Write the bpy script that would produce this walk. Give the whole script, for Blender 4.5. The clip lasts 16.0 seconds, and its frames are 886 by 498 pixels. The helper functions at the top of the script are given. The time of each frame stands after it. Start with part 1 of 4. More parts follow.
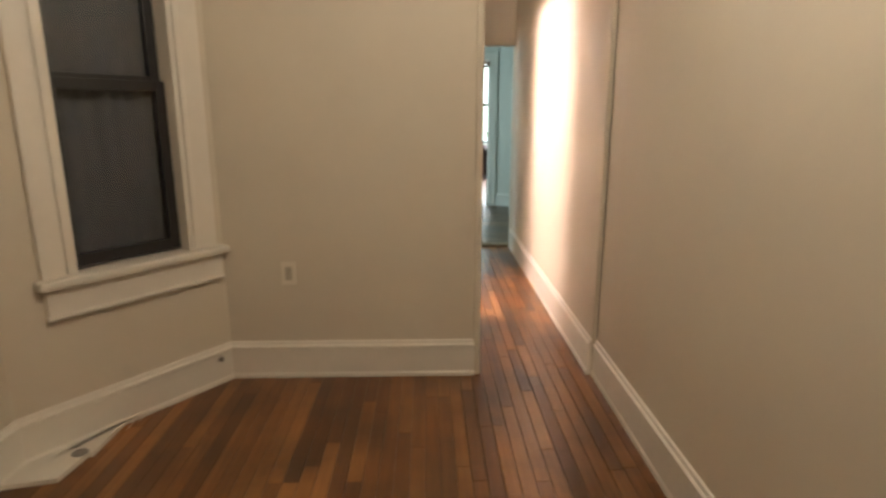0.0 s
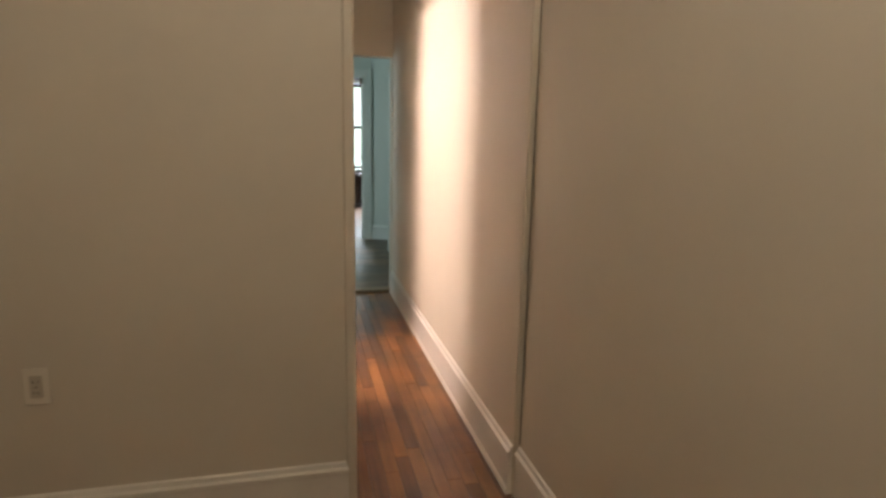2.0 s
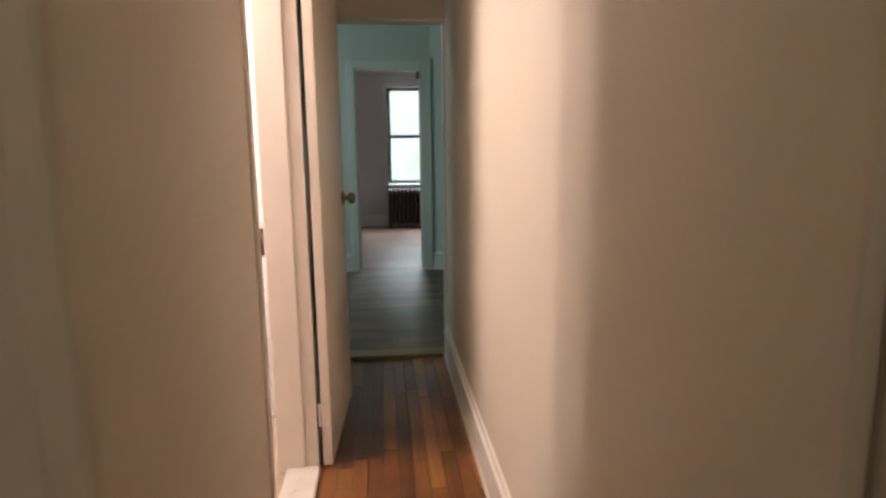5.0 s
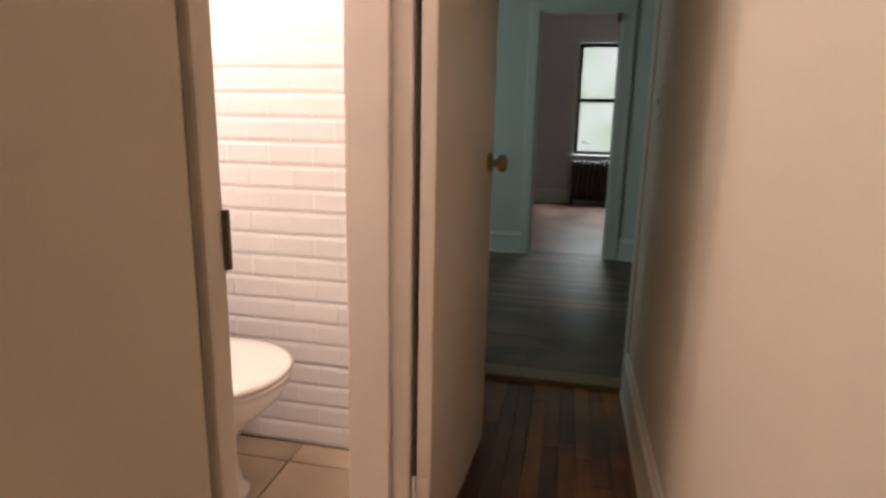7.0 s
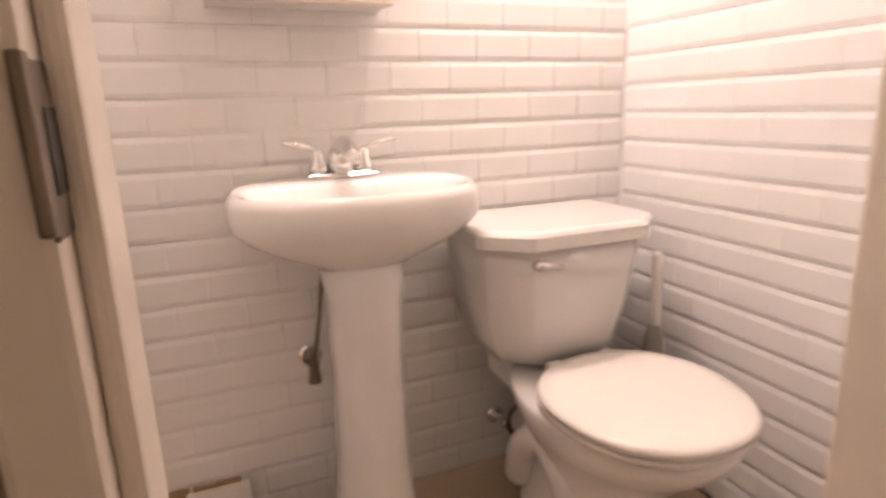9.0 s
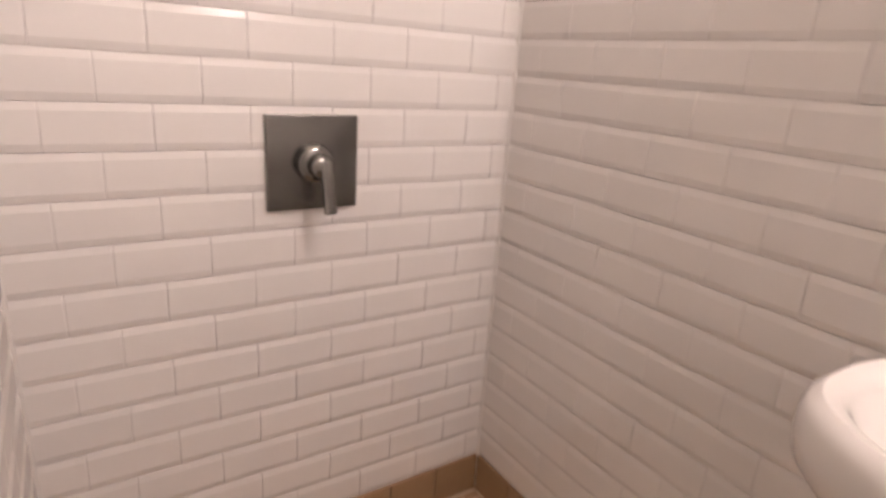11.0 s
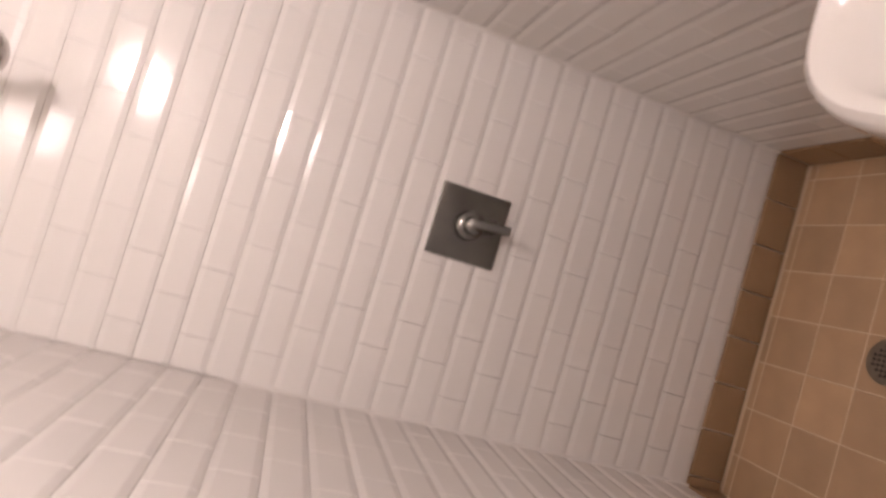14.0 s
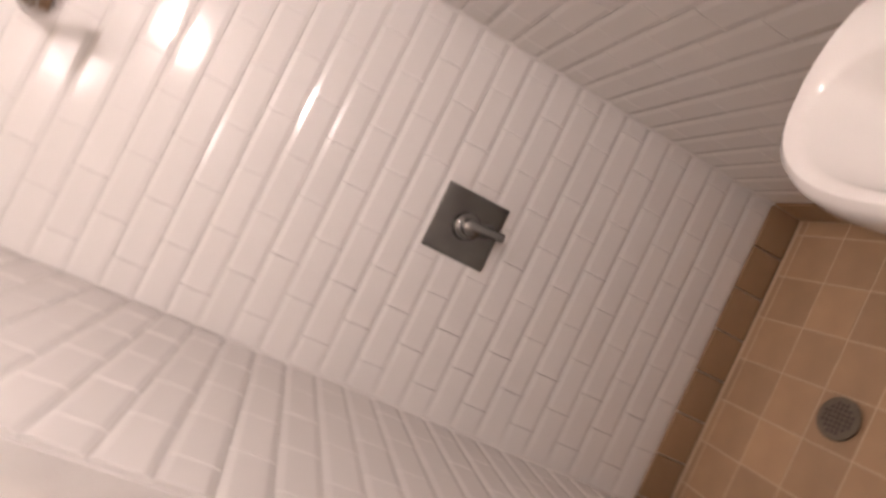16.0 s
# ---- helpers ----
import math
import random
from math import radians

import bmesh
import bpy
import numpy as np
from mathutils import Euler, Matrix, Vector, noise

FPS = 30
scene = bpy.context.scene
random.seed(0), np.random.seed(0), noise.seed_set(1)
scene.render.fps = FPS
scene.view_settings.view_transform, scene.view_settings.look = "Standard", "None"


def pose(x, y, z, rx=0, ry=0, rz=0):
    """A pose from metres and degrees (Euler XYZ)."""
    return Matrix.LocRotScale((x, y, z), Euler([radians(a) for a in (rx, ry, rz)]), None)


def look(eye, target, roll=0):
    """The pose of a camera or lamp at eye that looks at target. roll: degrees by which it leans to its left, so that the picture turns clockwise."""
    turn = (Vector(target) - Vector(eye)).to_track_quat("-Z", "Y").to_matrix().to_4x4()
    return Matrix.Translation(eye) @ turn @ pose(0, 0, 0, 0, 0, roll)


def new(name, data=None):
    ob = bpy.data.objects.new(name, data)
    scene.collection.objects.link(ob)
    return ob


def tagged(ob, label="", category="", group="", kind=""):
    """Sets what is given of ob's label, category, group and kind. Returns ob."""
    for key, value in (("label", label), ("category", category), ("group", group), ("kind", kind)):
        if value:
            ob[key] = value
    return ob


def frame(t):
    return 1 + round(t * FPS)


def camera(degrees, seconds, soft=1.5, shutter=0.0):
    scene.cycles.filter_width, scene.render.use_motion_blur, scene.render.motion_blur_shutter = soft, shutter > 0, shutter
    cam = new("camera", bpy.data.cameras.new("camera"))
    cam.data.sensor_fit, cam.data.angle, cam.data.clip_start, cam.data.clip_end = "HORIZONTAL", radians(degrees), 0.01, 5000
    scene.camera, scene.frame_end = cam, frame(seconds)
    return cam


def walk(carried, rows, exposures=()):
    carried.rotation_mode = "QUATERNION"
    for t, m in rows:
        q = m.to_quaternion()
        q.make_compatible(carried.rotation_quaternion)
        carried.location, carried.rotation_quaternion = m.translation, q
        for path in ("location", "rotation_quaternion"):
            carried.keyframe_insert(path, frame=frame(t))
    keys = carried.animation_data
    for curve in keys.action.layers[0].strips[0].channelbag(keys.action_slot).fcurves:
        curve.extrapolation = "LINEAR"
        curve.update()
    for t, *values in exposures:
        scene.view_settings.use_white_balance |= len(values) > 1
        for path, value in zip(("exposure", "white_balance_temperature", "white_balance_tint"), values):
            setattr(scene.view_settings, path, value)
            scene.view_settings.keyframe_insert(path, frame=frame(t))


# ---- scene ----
import functools

cam = camera(74.6, 16.0, 2.8, 0.4)
# seconds, eye, target, roll
PATH = [
    (0, (-0.816, -2.746, 1.3), (-0.764, -0.799, 0.843), 0.0),
    (0.5, (-0.84, -2.542, 1.287), (-0.613, -0.604, 0.85), 0.6),
    (1, (-0.814, -2.354, 1.323), (-0.521, -0.419, 0.91), 2.0),
    (1.5, (-0.774, -2.113, 1.304), (-0.434, -0.175, 0.941), 1.8),
    (2, (-0.722, -1.848, 1.284), (-0.251, 0.059, 0.91), 1.2),
    (2.5, (-0.651, -1.667, 1.219), (-0.108, 0.219, 0.835), 2.7),
    (3, (-0.589, -1.403, 1.246), (-0.094, 0.5, 0.879), 0.7),
    (5.5, (-0.316, -0.174, 1.177), (-0.189, 1.794, 0.848), -0.4),
    (6, (-0.311, 0.075, 1.152), (-0.269, 2.044, 0.804), -0.5),
    (6.5, (-0.303, 0.289, 1.131), (-0.442, 2.247, 0.745), -0.1),
    (7, (-0.283, 0.456, 1.12), (-0.693, 2.366, 0.691), 1.2),
    (7.2, (-0.291, 0.532, 1.113), (-0.782, 2.413, 0.668), 1.4),
    (7.5, (-0.302, 0.646, 1.103), (-1.006, 2.458, 0.634), 1.6),
    (7.7, (-0.274, 0.678, 1.077), (-1.175, 2.407, 0.633), 1.1),
    (8.2, (-0.31, 0.833, 1.003), (-1.735, 2.172, 0.58), -1.1),
    (8.4, (-0.319, 0.902, 0.984), (-1.872, 2.088, 0.58), -1.4),
    (8.6, (-0.321, 0.953, 0.978), (-1.963, 2.017, 0.565), -1.8),
    (9, (-0.39, 1.059, 1.0), (-2.192, 1.786, 0.529), -1.8),
    (9.4, (-0.501, 1.112, 0.993), (-2.394, 1.424, 0.43), -3.6),
    (10.1, (-0.7, 1.347, 1.035), (-2.386, 0.485, 0.393), -2.2),
    (12.3, (-1.104, 1.261, 1.19), (-1.227, -0.657, 0.639), -6.4),
    (12.5, (-1.123, 1.319, 1.145), (-1.05, -0.627, 0.685), -12.5),
    (13.2, (-1.145, 1.461, 1.319), (-0.968, -0.44, 0.723), -45.1),
    (13.5, (-1.154, 1.522, 1.318), (-1.069, -0.385, 0.722), -53.2),
    (13.9, (-1.165, 1.604, 1.316), (-1.18, -0.335, 0.826), -70.1),
    (14.5, (-1.182, 1.728, 1.313), (-1.413, -0.19, 0.793), -79.5),
    (15, (-1.246, 1.75, 1.344), (-1.358, -0.177, 0.819), -83.3),
    (15.3, (-1.198, 1.698, 1.333), (-1.377, -0.243, 0.887), -82.0),
    (15.5, (-1.161, 1.72, 1.321), (-1.368, -0.23, 0.932), -79.9),
    (16, (-1.18, 1.698, 1.32), (-1.228, -0.24, 0.827), -63.8),
]
walk(cam, [(t, look(eye, target, roll)) for t, eye, target, roll in PATH],
     [(0, 0.5, 6500, 10), (1.0, 0.35, 6500, 10), (2.0, -0.15, 6450, 10), (3.0, -0.17, 6450, 10), (5.5, -1.05, 6600, 11), (6.5, -1.35, 6800, 13),
      (7.5, -1.6, 7000, 13), (8.5, -1.8, 7100, 13), (9.0, -1.58, 6700, 11), (10.1, -1.7, 6500, 10), (12.3, -2.38, 6350, 10), (16.0, -2.4, 6350, 10)])


# ---- world and lights ----
world = bpy.data.worlds.new("sky")
scene.world = world
world.use_nodes = True
wn = world.node_tree.nodes
sky = wn.new("ShaderNodeTexSky")
sky.sky_type, sky.sun_disc = "NISHITA", False
sky.sun_elevation, sky.sun_rotation = radians(40), radians(60)
world.node_tree.links.new(sky.outputs[0], wn["Background"].inputs[0])
wn["Background"].inputs[1].default_value = 0.15


def lamp(name, kind, at, energy, color, size=0.1, target=None, size_y=None):
    data = bpy.data.lights.new(name, kind)
    data.energy, data.color = energy, color
    if kind == "AREA":
        data.shape, data.size, data.size_y = "RECTANGLE", size, size_y or size
    elif kind == "SUN":
        data.angle = size
    else:
        data.shadow_soft_size = size
    ob = new(name, data)
    ob.matrix_world = look(at, target) if target else pose(*at)
    return ob


WARM = (1.0, 0.87, 0.72)
lamp("sun", "SUN", (6, -9, 20), 5.0, (1, 0.95, 0.88), radians(2), (0, 3, 0))
for bulb_y in (1.40, 1.66):
    lamp("vanity_bulb", "POINT", (-1.56, bulb_y, 2.05), 94, (1.0, 0.80, 0.755), 0.045)
# added fill lamp that brightens the lower bathroom; no such lamp is known
lamp("bath_ceiling_fill", "POINT", (-1.25, 1.40, 2.30), 26, (1.0, 0.80, 0.755), 0.10)
lamp("room_bulb", "POINT", (-0.6, -1.7, 2.38), 26, (1.0, 0.89, 0.76), 0.12)
lamp("far_window_daylight", "AREA", (0.23, 9.75, 2.75), 800, (0.80, 0.90, 1.0), 1.2, (0.23, 7.4, 0.3), 0.8)
# fill lamp added out of view in the middle room, which has no window
lamp("middle_room_fill", "AREA", (-2.45, 4.2, 1.5), 26, (0.74, 0.93, 1.0), 0.9, (0.0, 4.2, 0.9), 1.3)


# ---- materials ----
def material(name, color, rough=0.5, metal=0.0, vary=0.08, scale=6.0, bump=0.15, fine=120.0, spread=0.0, coat=0.0, spec=None):
    """Paint-like surface: broad blotches, fine relief and, with spread, a shade of its own for each piece."""
    m = bpy.data.materials.new(name)
    m.use_nodes = True
    n, l = m.node_tree.nodes, m.node_tree.links
    bsdf = n["Principled BSDF"]
    bsdf.inputs["Roughness"].default_value = rough
    bsdf.inputs["Metallic"].default_value = metal
    bsdf.inputs["Coat Weight"].default_value = coat
    bsdf.inputs["Coat Roughness"].default_value = 0.1
    if spec is not None:
        bsdf.inputs["Specular IOR Level"].default_value = spec
    co = n.new("ShaderNodeTexCoord")
    broad = n.new("ShaderNodeTexNoise")
    broad.inputs["Scale"].default_value, broad.inputs["Detail"].default_value = scale, 6
    l.new(co.outputs["Object"], broad.inputs["Vector"])
    ramp = n.new("ShaderNodeMapRange")
    ramp.inputs["To Min"].default_value, ramp.inputs["To Max"].default_value = 1 - vary, 1 + vary
    l.new(broad.outputs["Fac"], ramp.inputs["Value"])
    value = ramp.outputs[0]
    if spread:
        info = n.new("ShaderNodeObjectInfo")
        own = n.new("ShaderNodeMapRange")
        own.inputs["To Min"].default_value, own.inputs["To Max"].default_value = 1 - spread, 1 + spread
        l.new(info.outputs["Random"], own.inputs["Value"])
        mul = n.new("ShaderNodeMath")
        mul.operation = "MULTIPLY"
        l.new(value, mul.inputs[0])
        l.new(own.outputs[0], mul.inputs[1])
        value = mul.outputs[0]
    mix = n.new("ShaderNodeVectorMath")
    mix.operation = "SCALE"
    mix.inputs[0].default_value = color
    l.new(value, mix.inputs["Scale"])
    l.new(mix.outputs[0], bsdf.inputs["Base Color"])
    rr = n.new("ShaderNodeMapRange")
    rr.inputs["To Min"].default_value, rr.inputs["To Max"].default_value = max(0.02, rough - 0.08), min(1, rough + 0.08)
    l.new(broad.outputs["Fac"], rr.inputs["Value"])
    l.new(rr.outputs[0], bsdf.inputs["Roughness"])
    if bump:
        grain = n.new("ShaderNodeTexNoise")
        grain.inputs["Scale"].default_value, grain.inputs["Detail"].default_value = fine, 4
        l.new(co.outputs["Object"], grain.inputs["Vector"])
        add = n.new("ShaderNodeMath")
        add.operation = "ADD"
        l.new(grain.outputs["Fac"], add.inputs[0])
        l.new(broad.outputs["Fac"], add.inputs[1])
        b = n.new("ShaderNodeBump")
        b.inputs["Strength"].default_value, b.inputs["Distance"].default_value = bump, 0.004
        l.new(add.outputs[0], b.inputs["Height"])
        l.new(b.outputs[0], bsdf.inputs["Normal"])
    return m


def wood(name, dark, mid, light, rough=0.32, coat=0.25):
    """Varnished strip flooring: each strip its own tone, long grain along the strip's y, darker wear."""
    m = bpy.data.materials.new(name)
    m.use_nodes = True
    n, l = m.node_tree.nodes, m.node_tree.links
    bsdf = n["Principled BSDF"]
    co, info = n.new("ShaderNodeTexCoord"), n.new("ShaderNodeObjectInfo")
    shift = n.new("ShaderNodeVectorMath")
    shift.operation = "SCALE"
    shift.inputs[0].default_value = (7.0, 31.0, 3.0)
    l.new(info.outputs["Random"], shift.inputs["Scale"])
    add = n.new("ShaderNodeVectorMath")
    l.new(co.outputs["Object"], add.inputs[0])
    l.new(shift.outputs[0], add.inputs[1])
    stretch = n.new("ShaderNodeMapping")
    stretch.inputs["Scale"].default_value = (60, 2.2, 20)
    l.new(add.outputs[0], stretch.inputs["Vector"])
    grain = n.new("ShaderNodeTexNoise")
    grain.inputs["Scale"].default_value, grain.inputs["Detail"].default_value = 1.0, 8
    l.new(stretch.outputs[0], grain.inputs["Vector"])
    blend = n.new("ShaderNodeMix")
    blend.data_type = "FLOAT"
    blend.inputs["Factor"].default_value = 0.42
    l.new(info.outputs["Random"], blend.inputs[2])
    l.new(grain.outputs["Fac"], blend.inputs[3])
    ramp = n.new("ShaderNodeValToRGB")
    ramp.color_ramp.elements[0].position, ramp.color_ramp.elements[0].color = 0.12, (*dark, 1)
    ramp.color_ramp.elements[1].position, ramp.color_ramp.elements[1].color = 0.88, (*light, 1)
    e = ramp.color_ramp.elements.new(0.5)
    e.color = (*mid, 1)
    l.new(blend.outputs[0], ramp.inputs[0])
    geo = n.new("ShaderNodeNewGeometry")
    stain = n.new("ShaderNodeTexNoise")
    stain.inputs["Scale"].default_value, stain.inputs["Detail"].default_value = 2.3, 5
    l.new(geo.outputs["Position"], stain.inputs["Vector"])
    wear = n.new("ShaderNodeMapRange")
    wear.inputs["From Min"].default_value, wear.inputs["From Max"].default_value = 0.36, 0.62
    wear.inputs["To Min"].default_value, wear.inputs["To Max"].default_value = 0.5, 1.15
    l.new(stain.outputs["Fac"], wear.inputs["Value"])
    scale = n.new("ShaderNodeVectorMath")
    scale.operation = "SCALE"
    l.new(ramp.outputs[0], scale.inputs[0])
    l.new(wear.outputs[0], scale.inputs["Scale"])
    l.new(scale.outputs[0], bsdf.inputs["Base Color"])
    rr = n.new("ShaderNodeMapRange")
    rr.inputs["To Min"].default_value, rr.inputs["To Max"].default_value = rough - 0.08, rough + 0.16
    l.new(stain.outputs["Fac"], rr.inputs["Value"])
    l.new(rr.outputs[0], bsdf.inputs["Roughness"])
    bsdf.inputs["Coat Weight"].default_value, bsdf.inputs["Coat Roughness"].default_value = coat, 0.2
    b = n.new("ShaderNodeBump")
    b.inputs["Strength"].default_value, b.inputs["Distance"].default_value = 0.25, 0.002
    l.new(grain.outputs["Fac"], b.inputs["Height"])
    l.new(b.outputs[0], bsdf.inputs["Normal"])
    return m


def glass(name, color, rough=0.03):
    m = bpy.data.materials.new(name)
    m.use_nodes = True
    b = m.node_tree.nodes["Principled BSDF"]
    b.inputs["Base Color"].default_value = (*color, 1)
    b.inputs["Roughness"].default_value = rough
    b.inputs["Transmission Weight"].default_value = 1.0
    b.inputs["IOR"].default_value = 1.45
    return m


def glow(name, color, strength):
    m = bpy.data.materials.new(name)
    m.use_nodes = True
    b = m.node_tree.nodes["Principled BSDF"]
    b.inputs["Base Color"].default_value = (*color, 1)
    b.inputs["Emission Color"].default_value = (*color, 1)
    b.inputs["Emission Strength"].default_value = strength
    return m


CREAM = material("cream_wall_paint", (0.66, 0.59, 0.475), 0.6, vary=0.05, scale=3, bump=0.12, fine=60)
TRIM = material("trim_gloss_paint", (0.76, 0.71, 0.62), 0.38, vary=0.06, scale=9, bump=0.2, fine=25)
CEIL = material("ceiling_paint", (0.74, 0.69, 0.58), 0.8, vary=0.04, scale=3, bump=0.1)
PALE = material("pale_green_wall_paint", (0.60, 0.66, 0.61), 0.6, vary=0.05, scale=3, bump=0.1)
PALE_TRIM = material("pale_trim_paint", (0.70, 0.74, 0.70), 0.45, vary=0.05, scale=8)
# white wall; the lilac cast of daylight is put into its colour
FARWALL = material("white_wall_with_daylight_tint", (0.66, 0.64, 0.70), 0.6, vary=0.04, scale=3)
DOORPAINT = material("door_paint", (0.72, 0.64, 0.54), 0.42, vary=0.08, scale=5, bump=0.2, fine=30)
JAMB = material("jamb_paint", (0.82, 0.74, 0.65), 0.36, vary=0.06, scale=7, bump=0.2, fine=30)
TILE = material("white_glazed_tile", (0.80, 0.785, 0.765), 0.13, vary=0.02, scale=14, bump=0.03, fine=40, spread=0.015, coat=0.4)
GROUT = material("tile_grout", (0.79, 0.775, 0.755), 0.85, vary=0.1, scale=20)
BATHWALL = material("bath_wall_paint", (0.79, 0.76, 0.72), 0.55, vary=0.04, scale=4)
BEIGE = material("beige_stone_tile", (0.43, 0.285, 0.165), 0.42, vary=0.22, scale=9, bump=0.15, fine=50, spread=0.12)
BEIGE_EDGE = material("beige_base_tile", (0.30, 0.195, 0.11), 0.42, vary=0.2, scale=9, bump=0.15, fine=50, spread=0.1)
BEIGE_GROUT = material("pale_grout", (0.62, 0.48, 0.33), 0.85, vary=0.1, scale=30)
BATHTILE = material("bath_floor_stone_tile", (0.42, 0.33, 0.23), 0.35, vary=0.22, scale=5, bump=0.12, fine=40, spread=0.08)
MARBLE = material("white_marble", (0.66, 0.62, 0.56), 0.3, vary=0.25, scale=14, bump=0.05)
CERAMIC = material("white_vitreous_china", (0.80, 0.78, 0.75), 0.08, vary=0.015, scale=3, bump=0.0, coat=0.6)
PLASTIC = material("white_toilet_seat_plastic", (0.82, 0.78, 0.73), 0.22, vary=0.02, scale=4, bump=0.02)
CHROME = material("chrome", (0.80, 0.79, 0.78), 0.09, 1.0, vary=0.04, scale=12, bump=0.02)
DARKCHROME = material("darkened_chrome_plate", (0.24, 0.24, 0.23), 0.24, 1.0, vary=0.35, scale=14, bump=0.05)
BRASS = material("aged_brass", (0.42, 0.32, 0.20), 0.35, 1.0, vary=0.2, scale=30)
STEEL = material("tarnished_steel", (0.20, 0.165, 0.13), 0.4, 1.0, vary=0.25, scale=40)
BLACK = material("black_window_frame", (0.018, 0.017, 0.017), 0.4, vary=0.1, scale=20)
DARK_SHEET = material("dark_window_sheet", (0.045, 0.045, 0.05), 0.8, vary=0.35, scale=4, bump=0.1)
PIPE = material("braided_supply_hose", (0.16, 0.12, 0.09), 0.5, 0.6, vary=0.3, scale=80)
# dark colour that paints the shadow lines at wall and casing joints
JOINT_SHADOW = material("painted_joint_shadow", (0.30, 0.26, 0.20), 0.8, bump=0)
HOLE = material("dark_hole", (0.03, 0.025, 0.02), 0.8, bump=0)
RUBBER = material("grey_plastic", (0.22, 0.20, 0.18), 0.6, vary=0.1)
RADPAINT = material("dark_brown_radiator_paint", (0.045, 0.028, 0.024), 0.4, vary=0.2, scale=10)
IVORY = material("ivory_switch_plastic", (0.76, 0.70, 0.58), 0.35, vary=0.03, bump=0.02)
IVORY_DARK = material("ivory_outlet_face", (0.52, 0.46, 0.36), 0.4, vary=0.03, bump=0.02)
OAK = wood("red_oak_strip", (0.085, 0.030, 0.009), (0.20, 0.080, 0.021), (0.38, 0.165, 0.046))
OAK2 = wood("grey_brown_strip", (0.085, 0.055, 0.030), (0.14, 0.095, 0.055), (0.20, 0.14, 0.085), 0.42, 0.1)
OAK3 = wood("pale_oak_floor", (0.10, 0.055, 0.034), (0.20, 0.115, 0.075), (0.28, 0.165, 0.11), 0.3)
GAP = material("floor_joint", (0.07, 0.028, 0.010), 0.8, bump=0)
SADDLE = material("worn_saddle_wood", (0.24, 0.18, 0.10), 0.5, vary=0.2, scale=14)
MIRROR = material("mirror_silver", (0.85, 0.85, 0.85), 0.02, 1.0, vary=0.0, bump=0)
PANE = glass("window_glass", (0.95, 0.97, 0.96))
LAMPGLASS = glow("frosted_lamp_glass", (1.0, 0.82, 0.62), 3.0)


# ---- mesh helpers ----
def finish(name, bm, mat, smooth=False):
    me = bpy.data.meshes.new(name)
    bmesh.ops.recalc_face_normals(bm, faces=bm.faces)
    if smooth:
        for f in bm.faces:
            f.smooth = True
    bm.to_mesh(me)
    bm.free()
    me.materials.append(mat)
    return me


def part(name, bm, mat, parent=None, label="", smooth=False):
    ob = new(name, finish(name, bm, mat, smooth))
    if parent is not None:
        ob.parent = parent
    return tagged(ob, label)


def thing(name, at, label, category, group="", kind=""):
    ob = new(name)
    ob.empty_display_size = 0.05
    ob.location = at
    return tagged(ob, label, category, group, kind)


def setting(name, bm, mat, label, category):
    ob = new(name, finish(name, bm, mat))
    return tagged(ob, label, category, kind="structure")


def box(x0, x1, y0, y1, z0, z1, bevel=0.0, seg=2, bm=None):
    own = bmesh.new()
    bmesh.ops.create_cube(own, size=1)
    for v in own.verts:
        v.co = Vector((x0 + (v.co.x + .5) * (x1 - x0), y0 + (v.co.y + .5) * (y1 - y0), z0 + (v.co.z + .5) * (z1 - z0)))
    if bevel:
        bmesh.ops.bevel(own, geom=own.edges[:], offset=bevel, segments=seg, affect="EDGES", profile=0.6)
    return join(bm, own)


def join(bm, own):
    if bm is None:
        return own
    me = bpy.data.meshes.new("tmp")
    own.to_mesh(me)
    own.free()
    bm.from_mesh(me)
    bpy.data.meshes.remove(me)
    return bm


def moved(bm, m):
    bmesh.ops.transform(bm, matrix=m, verts=bm.verts)
    return bm


def loft(rings, close=True, bm=None):
    """Skin over closed rings with equal counts of points."""
    bm = bm or bmesh.new()
    rows = [[bm.verts.new(p) for p in r] for r in rings]
    n = len(rows[0])
    for a, b in zip(rows, rows[1:]):
        for i in range(n):
            bm.faces.new((a[i], a[(i + 1) % n], b[(i + 1) % n], b[i]))
    if close:
        bm.faces.new(rows[0])
        bm.faces.new(rows[-1])
    return bm


def tube(path, r, n=10, bm=None):
    path = [Vector(p) for p in path]
    rings = []
    for i, p in enumerate(path):
        d = (path[min(i + 1, len(path) - 1)] - path[max(i - 1, 0)]).normalized()
        a = d.orthogonal().normalized() if i == 0 else (rings_a - d * rings_a.dot(d)).normalized()
        rings_a = a
        b = d.cross(a)
        rr = r[i] if isinstance(r, (list, tuple)) else r
        rings.append([p + rr * (math.cos(t) * a + math.sin(t) * b) for t in (2 * math.pi * k / n for k in range(n))])
    return loft(rings, True, bm)


def smooth_path(points, n=6):
    pts = [Vector(p) for p in points]
    out = []
    for i in range(len(pts) - 1):
        p0, p1, p2, p3 = pts[max(i - 1, 0)], pts[i], pts[i + 1], pts[min(i + 2, len(pts) - 1)]
        for k in range(n):
            t = k / n
            out.append(0.5 * ((2 * p1) + (p2 - p0) * t + (2 * p0 - 5 * p1 + 4 * p2 - p3) * t * t + (3 * p1 - p0 - 3 * p2 + p3) * t ** 3))
    return out + [pts[-1]]


